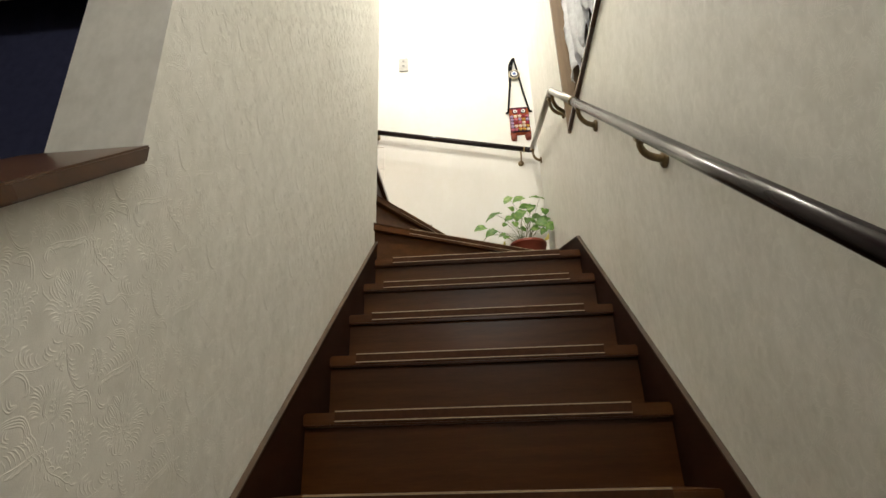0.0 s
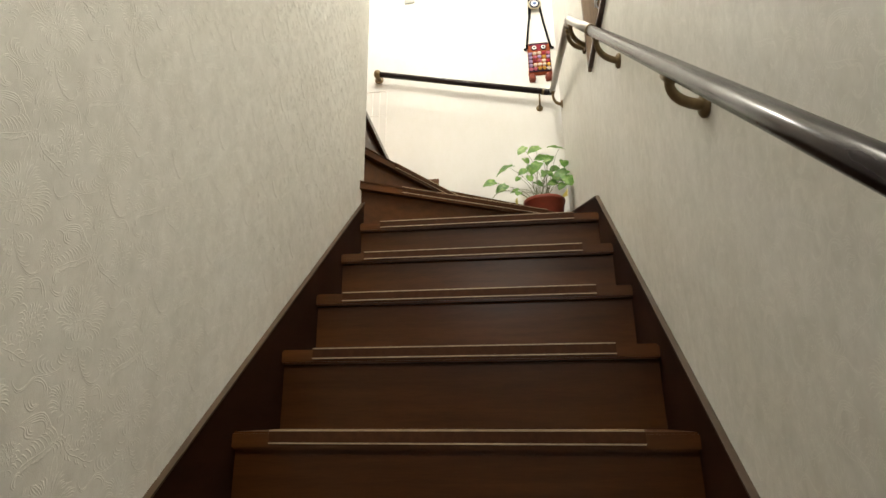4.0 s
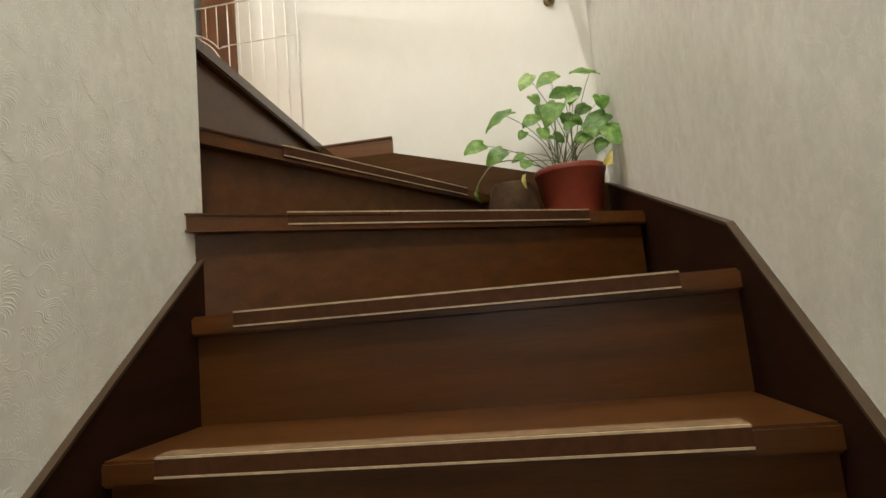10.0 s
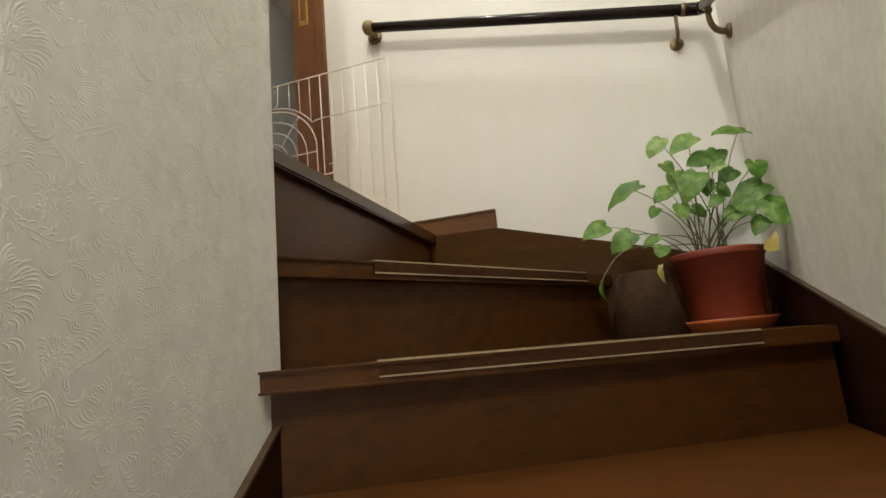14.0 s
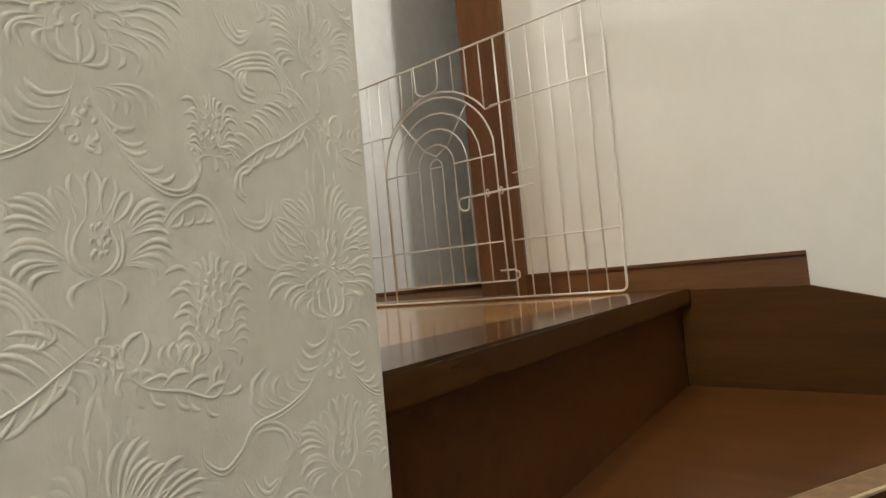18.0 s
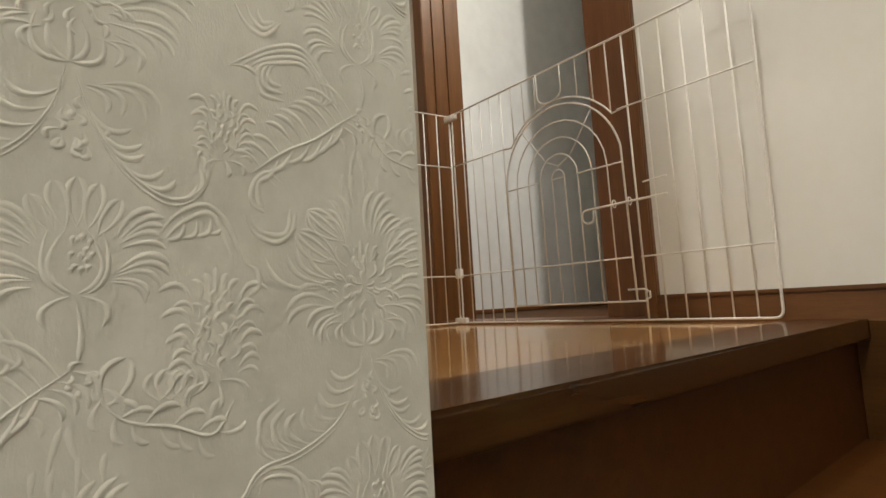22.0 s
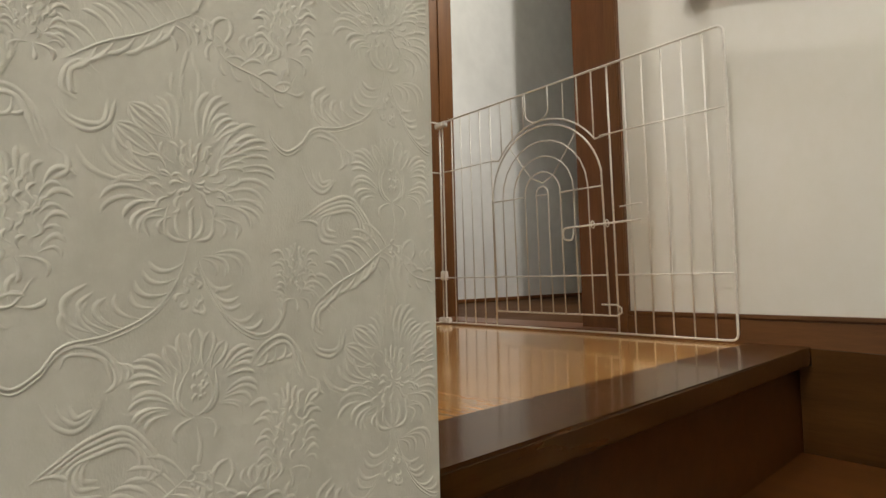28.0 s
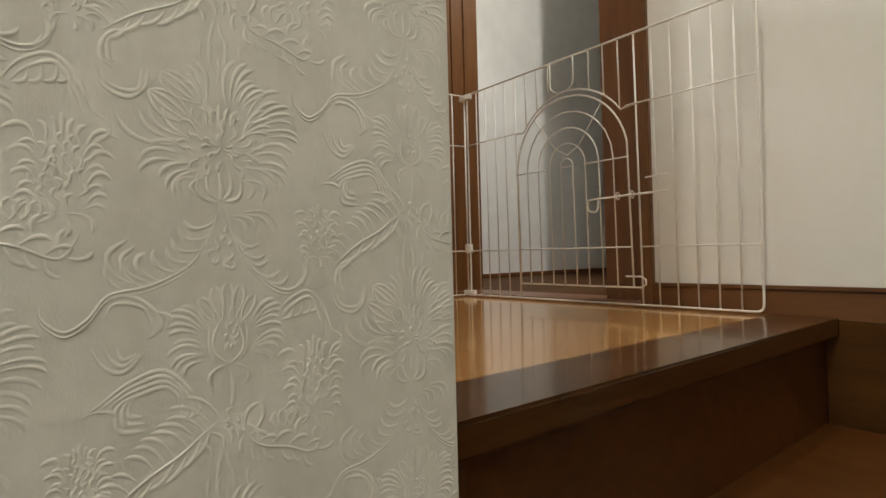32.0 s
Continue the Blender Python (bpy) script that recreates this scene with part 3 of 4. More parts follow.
def wire(*pts, r=TW, name="wire", parent=None):
    return part(name, tube([(x, GY + dy, z) for x, dy, z in pts], r, 6), WIRE, parent or fence, "", True)


CX, CZ = -0.931, 2.995           # centre of the arch


def arch_z(x, r):
    return CZ + math.sqrt(max(0.0, r * r - (x - CX) ** 2))


for x in (-0.501, -0.546, -0.592, -0.639, -0.684):
    wire((x, 0.0045, GB), (x, 0.0045, GT))
for x in (-0.728, -1.130):
    wire((x, 0.0045, GB), (x, 0.0045, GT), r=0.0024)
for x in (-1.176, -1.220, -1.264, -1.308):
    wire((x, 0.0045, GB), (x, 0.0045, GT))
for x in (-0.772, -0.816, -0.860, -0.998, -1.042, -1.086):
    wire((x, 0.0045, max(3.118, arch_z(x, 0.202))), (x, 0.0045, GT))
wire((GX0, -0.001, 3.118), (-1.112, -0.001, 3.118))
wire((-0.752, -0.001, 3.118), (GX1, -0.001, 3.118))
wire((GX0, -0.001, 2.772), (-1.130, -0.001, 2.772))
wire((-0.728, -0.001, 2.772), (GX1, -0.001, 2.772))
outer = [(CX + 0.202 * math.cos(a), arch_z(CX + 0.202 * math.cos(a), 0.202)) for a in (math.radians(180 - 6 * k) for k in range(6, 25))]
part("arch_wire", tube([(-1.130, GY + 0.001, 3.118)] + [(x, GY + 0.001, z) for x, z in outer] + [(-0.728, GY + 0.001, 3.118)], 0.0024, 6), WIRE, fence, "", True)
hook = [(CX + 0.040 * math.cos(a) - 0.012, GY - 0.003, 3.222 + 0.026 * math.sin(a)) for a in (math.radians(180 + 18 * k) for k in range(11))]
part("hook_wire", tube([(CX - 0.052, GY - 0.003, GT)] + hook + [(CX + 0.028, GY - 0.003, GT)], 0.002, 6), WIRE, fence, "", True)
# the arched door in it
wdoor = part("wire_door", tube(bend([(CX - 0.186, GY - 0.006, 2.672), (CX - 0.186, GY - 0.006, CZ)] + [
    (CX + 0.186 * math.cos(a), GY - 0.006, CZ + 0.186 * math.sin(a)) for a in (math.radians(172 - 8 * k) for k in range(21))] + [
    (CX + 0.186, GY - 0.006, 2.672)], 0.004, 2), 0.0025, 6), WIRE, fence, "", True)
part("wire", tube([(CX - 0.186, GY - 0.006, 2.672), (CX + 0.205, GY - 0.006, 2.672), (CX + 0.218, GY - 0.006, 2.680), (CX + 0.218, GY - 0.006, 2.692), (CX + 0.205, GY - 0.006, 2.699), (CX + 0.165, GY - 0.006, 2.699)], 0.0024, 6), WIRE, wdoor, "", True)
for r in (0.144, 0.102, 0.060, 0.020):
    pts = [(CX - r, 2.672), (CX - r, CZ)] + [(CX + r * math.cos(a), CZ + r * math.sin(a)) for a in (math.radians(165 - 15 * k) for k in range(11))] + [(CX + r, CZ), (CX + r, 2.672)]
    part("wire", tube([(x, GY - 0.009, z) for x, z in pts], TW, 6), WIRE, wdoor, "", True)
for a in (52, 128):
    u = Vector((math.cos(math.radians(a)), 0, math.sin(math.radians(a))))
    c = Vector((CX, GY - 0.005, CZ))
    part("wire", tube([c + u * 0.062, c + u * 0.186], TW, 6), WIRE, wdoor, "", True)
part("wire", tube([Vector((CX, GY - 0.005, CZ)) + Vector((0.062 * math.cos(math.radians(128)), 0, 0.062 * math.sin(math.radians(128)))), (CX, GY - 0.005, CZ + 0.030),
                   Vector((CX, GY - 0.005, CZ)) + Vector((0.062 * math.cos(math.radians(52)), 0, 0.062 * math.sin(math.radians(52))))], TW, 6), WIRE, wdoor, "", True)
for x0, x1, z in ((-0.186, 0.186, 2.772), (-0.186, -0.060, 2.992), (0.060, 0.186, 2.992), (-0.020, 0.020, 2.992)):
    part("wire", tube([(CX + x0, GY - 0.0125, z), (CX + x1, GY - 0.0125, z)], TW, 6), WIRE, wdoor, "", True)
latch = part("door_latch", tube(bend([(-0.645, GY - 0.016, 2.900), (-0.862, GY - 0.016, 2.896), (-0.862, GY - 0.016, 2.866), (-0.834, GY - 0.016, 2.862), (-0.830, GY - 0.016, 2.893)], 0.012, 3), 0.0026, 6), WIRE, wdoor, "white wire sliding latch", True)
for x in (-0.775, -0.735):
    ring = [(x, GY - 0.014 + 0.007 * math.cos(a), 2.899 + 0.009 * math.sin(a)) for a in (2 * math.pi * k / 10 for k in range(10))]
    part("latch_ring", tube(ring, 0.0015, 6, None, True), WIRE, latch, "", True)
part("wire", tube([(-0.700, GY - 0.012, 2.936), (-0.645, GY - 0.012, 2.939)], TW, 6), WIRE, wdoor, "", True)

# the free end leans away from the wall at the top
for ob in [fence] + list(fence.children_recursive):
    if ob.type == "MESH":
        for v in ob.data.vertices:
            lean = 0.080 * (v.co.z - GB) * (v.co.x - GX0) / (GX1 - GX0)
            v.co += Vector((0.42 * lean, -lean, -0.45 * lean))

# second panel, hinged to the first by clips and turned towards the hall
fence2 = thing("wire_fence", "white wire pet fence side panel clipped at the corner", "fence")
P0 = Vector((GX0 - 0.014, GY, 0))
PD = Vector((-0.13, -1, 0)).normalized()
for d in (0.0, 0.62):
    p = P0 + PD * d
    part("upright", tube([(p.x, p.y, GB), (p.x, p.y, GT)], 0.0027, 6), WIRE, fence2, "", True)
for k in range(1, 13):
    p = P0 + PD * (0.62 * k / 13)
    part("wire", tube([(p.x, p.y, GB), (p.x, p.y, GT)], TW, 6), WIRE, fence2, "", True)
for z in (GB, 2.772, 3.118, GT):
    q = P0 + PD * 0.62
    part("cross_wire", tube([(P0.x, P0.y, z), (q.x, q.y, z)], 0.0024, 6), WIRE, fence2, "", True)
for z0, name in ((ZL + 0.001, "corner_clip"), (2.765, "corner_clip"), (GT - 0.016, "corner_clip")):
    clip = thing(name, "white plastic clip joining two wire fence panels", "clip", "fence clips")
    h = 0.018 if z0 != 2.765 else 0.030
    w = 0.026 if z0 != 2.765 else 0.013
    part("clip_body", boxes((GX0 - 0.007 - w, GX0 - 0.007 + w, GY - 0.007, GY + 0.007, z0, z0 + h), bevel=0.002), CLIP, clip)
    part("clip_tab", boxes((GX0 - 0.007 - w * 0.55, GX0 - 0.007 + w * 0.55, GY - 0.010, GY - 0.007, z0 + 0.003, z0 + h - 0.003), bevel=0.001), CLIP, clip)

# ---- things on the back wall ----
plate = thing("light_switch", "ivory plastic double wall switch plate", "switch")
part("cover_plate", boxes((-0.350, -0.279, YB - 0.007, YB, 3.968, 4.090), bevel=0.002), PLATE, plate)
for z in (4.000, 4.045):
    part("switch_key", boxes((-0.332, -0.297, YB - 0.010, YB - 0.006, z, z + 0.024), bevel=0.002), PLATE, plate)
    part("key_mark", boxes((-0.322, -0.307, YB - 0.0108, YB - 0.0098, z + 0.006, z + 0.018)), SLOT, plate, "small dark indicator")

# bag hung from a hook
hook = thing("wall_hook", "small steel hook screwed to the white wall", "hook")
part("hook_plate", lathe([(0.009, 0), (0.009, -0.004), (0.003, -0.006)], (0.500, YB, 3.975), 16, "y"), STEEL, hook, "", True)
part("hook_arm", tube(bend([(0.500, YB - 0.003, 3.975), (0.500, YB - 0.022, 3.968), (0.500, YB - 0.026, 3.986)], 0.008, 4), 0.0025, 8), STEEL, hook, "", True)
charm = thing("round_charm", "round blue eye-shaped charm hanging from the hook", "ornament")
part("charm_rim", lathe([(0.039, -0.008), (0.041, -0.012), (0.038, -0.017), (0.024, -0.017)], (0.497, YB - 0.011, 3.840), 32, "y"), plain("beige braid", (0.46, 0.40, 0.27), 0.8, 0, 0.3, 220), charm, "beige braided rim", True)
for r, d, c, nm in ((0.0325, 0.0180, (0.015, 0.018, 0.035), "dark_ring"), (0.0215, 0.0192, (0.78, 0.78, 0.76), "white_ring"), (0.0130, 0.0204, (0.10, 0.17, 0.42), "blue_disc"), (0.0045, 0.0214, (0.01, 0.01, 0.02), "black_dot")):
    part(nm, lathe([(r, -0.015), (r, -d), (r * 0.8, -d - 0.0008)], (0.497, YB - 0.011, 3.840), 28, "y"), plain("charm " + nm, c, 0.3), charm, "", True)
bag = thing("shoulder_bag", "small colourful bird-shaped cloth shoulder bag hanging on the wall", "bag")
BX0, BX1, BZ0, BZ1 = 0.432, 0.576, 3.330, 3.556
RED = plain("rust orange felt", (0.30, 0.062, 0.016), 0.9, 0, 0.25, 90)


def cushion(x0, x1, z0, z1, y0, depth, waist=0.0):
    bm = bmesh.new()
    n = 14
    front, back = [], []
    for i in range(n + 1):
        f, b = [], []
        for j in range(n + 1):
            u, v = i / n, j / n
            squeeze = 1 - waist * math.sin(v * math.pi)
            x = (x0 + x1) / 2 + (u - 0.5) * (x1 - x0) * squeeze
            z = z0 + v * (z1 - z0)
            puff = depth * (1 - (2 * u - 1) ** 4) * (1 - (2 * v - 1) ** 4)
            f.append(bm.verts.new((x, y0 - 0.004 - puff, z)))
            b.append(bm.verts.new((x, y0, z)))
        front.append(f)
        back.append(b)
    for i in range(n):
        for j in range(n):
            bm.faces.new((front[i][j], front[i + 1][j], front[i + 1][j + 1], front[i][j + 1]))
            bm.faces.new((back[i][j], back[i][j + 1], back[i + 1][j + 1], back[i + 1][j]))
    for i in range(n):
        for a, b in (((i, 0), (i + 1, 0)), ((i + 1, n), (i, n)), ((0, i + 1), (0, i)), ((n, i), (n, i + 1))):
            bm.faces.new((front[b[0]][b[1]], front[a[0]][a[1]], back[a[0]][a[1]], back[b[0]][b[1]]))
    return bm


part("bag_body", cushion(BX0, BX1, BZ0, BZ1, YB - 0.002, 0.016, 0.05), RED, bag, "rust orange felt body", True)
tones = [plain("felt %s" % n, c, 0.9, 0, 0.2, 160) for n, c in (("crimson", (0.26, 0.016, 0.030)), ("pink", (0.40, 0.10, 0.15)), ("mustard", (0.45, 0.24, 0.035)), ("lilac", (0.30, 0.21, 0.34)),
                                                          ("orange", (0.36, 0.085, 0.022)), ("ivory", (0.55, 0.45, 0.34)), ("plum", (0.040, 0.012, 0.026)))]
part("feather_panel", boxes((0.437, 0.571, YB - 0.0195, YB - 0.014, 3.345, 3.488), bevel=0.002), tones[6], bag, "dark plum felt panel")
part("face_panel", boxes((0.458, 0.549, YB - 0.0195, YB - 0.014, 3.492, 3.540), bevel=0.004), tones[0], bag, "crimson felt face")
rng = random.Random(3)
for row in range(5):
    z = 3.474 - row * 0.0265
    for col in range(5):
        x = 0.4500 + 0.0268 * col + rng.uniform(-0.0008, 0.0008)
        bm = lathe([(0.0124, 0), (0.0124, -0.003), (0.0092, -0.0052)], (x, YB - 0.019 - 0.0010 * (5 - row) - 0.005 * (1 - abs(col - 2) / 2), z), 16, "y")
        for v in bm.verts:
            v.co.z = z + (v.co.z - z) * (0.55 if v.co.z > z else 1.30)
        part("feather_patch", bm, tones[rng.choice((0, 1, 2, 3, 3, 4, 5, 1, 3, 5, 2))], bag, "", True)
for ex in (0.476, 0.532):
    part("eye", lathe([(0.0185, 0), (0.0185, -0.004), (0.014, -0.0055)], (ex, YB - 0.020, 3.514), 22, "y"), tones[6], bag, "", True)
    part("eye_white", lathe([(0.0130, 0), (0.0130, -0.006), (0.0095, -0.0068)], (ex, YB - 0.0205, 3.514), 20, "y"), CLIP, bag, "", True)
    part("pupil", lathe([(0.0062, 0), (0.0062, -0.0078), (0.003, -0.0085)], (ex, YB - 0.0205, 3.514), 14, "y"), BLACK, bag, "", True)
part("beak", prism([(0.486, 3.534), (0.518, 3.534), (0.512, 3.500), (0.503, 3.478), (0.493, 3.500)], "y", YB - 0.028, YB - 0.018), tones[0], bag)
part("brow_band", boxes((0.445, 0.560, YB - 0.018, YB - 0.014, 3.538, 3.553), bevel=0.003), tones[6], bag)
for fx in (0.455, 0.553):
    part("foot", cushion(fx - 0.015, fx + 0.015, 3.284, 3.342, YB - 0.002, 0.020, -0.42), plain("brown felt", (0.19, 0.042, 0.024), 0.9, 0, 0.2, 150), bag, "brown felt foot", True)
for sx, ex in ((0.432, -0.010), (0.576, 0.010)):
    part("strap_tab", boxes((sx + ex - 0.010, sx + ex + 0.010, YB - 0.016, YB - 0.006, 3.508, 3.524), bevel=0.002), BLACK, bag)
part("strap", tube(bend([(0.430, YB - 0.010, 3.520), (0.452, YB - 0.012, 3.70), (0.478, YB - 0.014, 3.90), (0.498, YB - 0.024, 3.985)], 0.05, 4), 0.007, 8), BLACK, bag, "black cord strap", True)
part("strap", tube(bend([(0.578, YB - 0.010, 3.520), (0.545, YB - 0.012, 3.70), (0.518, YB - 0.014, 3.90), (0.502, YB - 0.024, 3.985)], 0.05, 4), 0.007, 8), BLACK, bag, "black cord strap", True)
part("strap_end", tube(bend([(0.492, YB - 0.020, 3.980), (0.466, YB - 0.012, 3.93), (0.462, YB - 0.010, 3.80), (0.460, YB - 0.010, 3.745)], 0.02, 4), 0.0085, 8), BLACK, bag, "loose black strap end", True)

# ---- flower pot, saucer, plant, upturned pot ----
ZW1 = 12 * RISE + LIFT + worn(0.40)
PX, PY = 0.461, 3.104
saucer = thing("pot_saucer", "orange plastic saucer under the flower pot", "saucer")
part("dish", lathe([(0.094, 0), (0.112, 0.021), (0.118, 0.029), (0.113, 0.029), (0.096, 0.010)], (PX - 0.008, PY - 0.020, ZW1), 56), SAUCER, saucer, "", True)
pot = thing("flower_pot", "red-brown plastic flower pot on a winder step", "flower pot")
PZ = ZW1 + 0.011
part("pot_wall", lathe([(0.077, 0), (0.079, 0.004), (0.106, 0.168), (0.1083, 0.169), (0.1092, 0.172), (0.1108, 0.184), (0.1088, 0.187), (0.1055, 0.184), (0.103, 0.163), (0.096, 0.158)], (PX, PY, PZ), 56), POT, pot, "", True)
part("soil", lathe([(0.1025, 0.0), (0.1025, 0.012), (0.06, 0.018), (0.02, 0.021)], (PX, PY, PZ + 0.150), 32), SOIL, pot, "dark potting soil", True)
upturned = thing("upturned_pot", "dark brown plastic plant pot turned upside down", "flower pot")
part("pot_wall", lathe([(0.0965, 0), (0.064, 0.158), (0.060, 0.163)], (0.276, 3.065, ZW1), 48), DARKPOT, upturned, "", True)
part("pot_base", lathe([(0.059, 0.160), (0.056, 0.166), (0.020, 0.166)], (0.276, 3.065, ZW1), 40), DARKPOT, upturned, "", True)


def leaf_mesh(length, width, fold, droop, rng):
    """An arrowhead leaf: two lobes behind the stalk, a pointed tip, the blade folded along the midrib."""
    outline = [(-0.26, 0.00), (-0.36, 0.20), (-0.33, 0.39), (-0.14, 0.50), (0.12, 0.50), (0.36, 0.44), (0.58, 0.32), (0.75, 0.16), (0.84, 0.0)]
    bm = bmesh.new()
    mid = [bm.verts.new((max(-0.06, x) * length, 0, -droop * length * max(0, x) ** 2)) for x, _ in outline]
    for side in (1, -1):
        rows = [mid]
        for s in (0.5, 1.0):
            row = []
            for i, (x, w) in enumerate(outline):
                xx = x * s + max(-0.06, x) * (1 - s)
                y = w * width * s * side
                wave = 0.085 * length * math.sin(i * 1.9 + side + rng.random()) * s
                row.append(bm.verts.new((xx * length, y, fold * abs(y) - droop * length * max(0, xx) ** 2 + wave * 0.5 - 0.25 * s * s * w * width)))
            rows.append(row)
        for a, b in zip(rows, rows[1:]):
            for i in range(len(outline) - 1):
                quad = (a[i], a[i + 1], b[i + 1], b[i]) if side > 0 else (a[i], b[i], b[i + 1], a[i + 1])
                bm.faces.new(quad)
    bmesh.ops.remove_doubles(bm, verts=bm.verts, dist=0.0002)
    return bm


plant = thing("potted_plant", "green arrowhead vine with mottled pale leaves growing in the pot", "plant")
prng = random.Random(11)
# leaf: place, heading of the tip in degrees, tilt of the blade up, length
LEAVES = [
    (0.357, 3.07, 2.700, 235, 90, 0.075), (0.419, 3.05, 2.694, 215, 60, 0.085), (0.529, 3.08, 2.708, 190, 24, 0.105), (0.493, 3.10, 2.654, 250, 90, 0.075),
    (0.417, 3.02, 2.582, 240, 90, 0.098), (0.356, 3.06, 2.580, 215, 70, 0.065), (0.329, 3.05, 2.538, 240, 80, 0.042), (0.496, 3.10, 2.578, 300, 60, 0.060),
    (0.538, 3.05, 2.549, 205, 75, 0.104), (0.576, 2.99, 2.492, 283, 90, 0.092), (0.263, 3.04, 2.590, 193, 32, 0.110), (0.188, 3.00, 2.508, 205, 70, 0.075),
    (0.243, 2.99, 2.472, 215, 80, 0.080), (0.308, 3.02, 2.468, 200, 60, 0.052), (0.327, 2.98, 2.438, 250, 50, 0.050), (0.540, 3.00, 2.470, 235, 70, 0.060)]
for x, y, z in ((0.40, 3.14, 2.63), (0.47, 3.15, 2.60), (0.52, 3.14, 2.62), (0.44, 3.13, 2.54), (0.50, 3.06, 2.51),
                (0.45, 3.06, 2.65), (0.38, 3.08, 2.645), (0.475, 3.02, 2.615), (0.46, 3.00, 2.535), (0.565, 3.04, 2.60), (0.39, 3.02, 2.525), (0.52, 2.99, 2.505), (0.575, 3.06, 2.53)):
    LEAVES.append((x, y, z, prng.uniform(190, 350), prng.uniform(60, 95), prng.uniform(0.048, 0.072)))
for i, (x, y, z, head, tilt, size) in enumerate(LEAVES):
    x, z = PX + (x - PX) * 1.05 + 0.004, 2.43 + (z - 2.43) * 1.10
    bm = leaf_mesh(size * 0.78 * prng.uniform(0.95, 1.06), size * 0.76 * prng.uniform(0.85, 1.08), prng.uniform(0.15, 0.50), prng.uniform(0.15, 0.5), prng)
    up = Vector((prng.uniform(-0.35, 0.35), -0.25 - 0.012 * tilt, 0.75)).normalized()
    tip = Vector((math.cos(math.radians(head)), -0.20, math.sin(math.radians(head))))
    tip = (tip - up * tip.dot(up)).normalized()
    side = up.cross(tip)
    m = Matrix.Translation(Vector((x, y, z)) - tip * 0.22 * size) @ Matrix((tip, side, up)).transposed().to_4x4()
    bmesh.ops.transform(bm, matrix=m, verts=bm.verts)
    leafy = part("leaf", bm, LEAF, plant, "", True)
    root = Vector((PX + prng.uniform(-0.05, 0.04), PY + prng.uniform(-0.05, 0.05), PZ + 0.165))
    tip = m @ Vector((-0.02 * size, 0, 0))
    mid = (root + tip) / 2 + Vector(((root.x - tip.x) * 0.18, 0, 0.035 + 0.03 * prng.random()))
    curve = [(1 - s) ** 2 * root + 2 * s * (1 - s) * mid + s * s * tip for s in (k / 9 for k in range(10))]
    part("stem", tube(curve, [0.0017 - 0.0007 * k / 9 for k in range(10)], 6), STEM, plant, "", True)
bm = leaf_mesh(0.040, 0.046, 0.3, 0.5, prng)
bmesh.ops.transform(bm, matrix=Matrix.Translation((0.562, 3.000, 2.432)) @ Euler((0.9, 0.6, 4.6)).to_matrix().to_4x4(), verts=bm.verts)
part("withered_leaf", bm, YELLOW, plant, "yellow withered leaf", True)
bm = leaf_mesh(0.036, 0.018, 0.5, 0.6, prng)
bmesh.ops.transform(bm, matrix=Matrix.Translation((0.315, 2.96, 2.392)) @ Euler((0.3, 1.2, 4.2)).to_matrix().to_4x4(), verts=bm.verts)
part("withered_leaf", bm, YELLOW, plant, "dry brown-yellow leaf", True)
vine = bend([(0.380, 3.06, 2.44), (0.300, 3.00, 2.462), (0.225, 2.95, 2.445), (0.182, 2.93, 2.385), (0.178, 2.93, 2.36)], 0.04, 5)
part("runner", tube(vine, 0.0018, 6), STEM, plant, "thin trailing runner", True)
bm = leaf_mesh(0.045, 0.034, 0.5, 0.6, prng)
bmesh.ops.transform(bm, matrix=Matrix.Translation((0.178, 2.93, 2.365)) @ Euler((0.2, 1.35, 3.6)).to_matrix().to_4x4(), verts=bm.verts)
part("leaf", bm, LEAF, plant, "", True)

# ---- ceiling lamps ----
for x, y, z in ((-0.45, 2.79, TOP), (0.20, 0.80, TOP), (-0.55, 3.90, RT)):
    cl = thing("ceiling_lamp", "round white flush ceiling lamp", "ceiling lamp", "ceiling lamps")
    part("lamp_base", lathe([(0.12, 0), (0.12, -0.025), (0.10, -0.030)], (x, y, z), 40), GLASSY, cl, "", True)


# ---- raised pattern of the wallpaper ----
def stroke(points, width, height):
    """A tapering ridge along a line in the wall's plane: vertices (u, v, proud) and faces."""
    n = len(points)
    vs, fs = [], []
    for i, (u, v) in enumerate(points):
        a, b = points[max(i - 1, 0)], points[min(i + 1, n - 1)]
        d = math.hypot(b[0] - a[0], b[1] - a[1]) or 1
        nx, ny = -(b[1] - a[1]) / d, (b[0] - a[0]) / d
        s = i / (n - 1)
        w = width * (0.30 + 0.70 * math.sin(math.pi / 2 * s / 0.72) if s < 0.72 else math.sqrt(1 - 0.85 * ((s - 0.72) / 0.28) ** 2)) / 2
        h = height * min(1, 1.1 * s + 0.40, 3.5 * (1 - s) + 0.30)
        for k, up in ((-1.0, 0.0), (-0.42, 0.80), (0.30, 0.86), (1.0, 0.0)):
            vs.append((u + nx * w * k, v + ny * w * k, h * up))
    for i in range(n - 1):
        for k in range(3):
            p = 4 * i + k
            fs.append((p, p + 1, p + 5, p + 4))
    return vs, fs


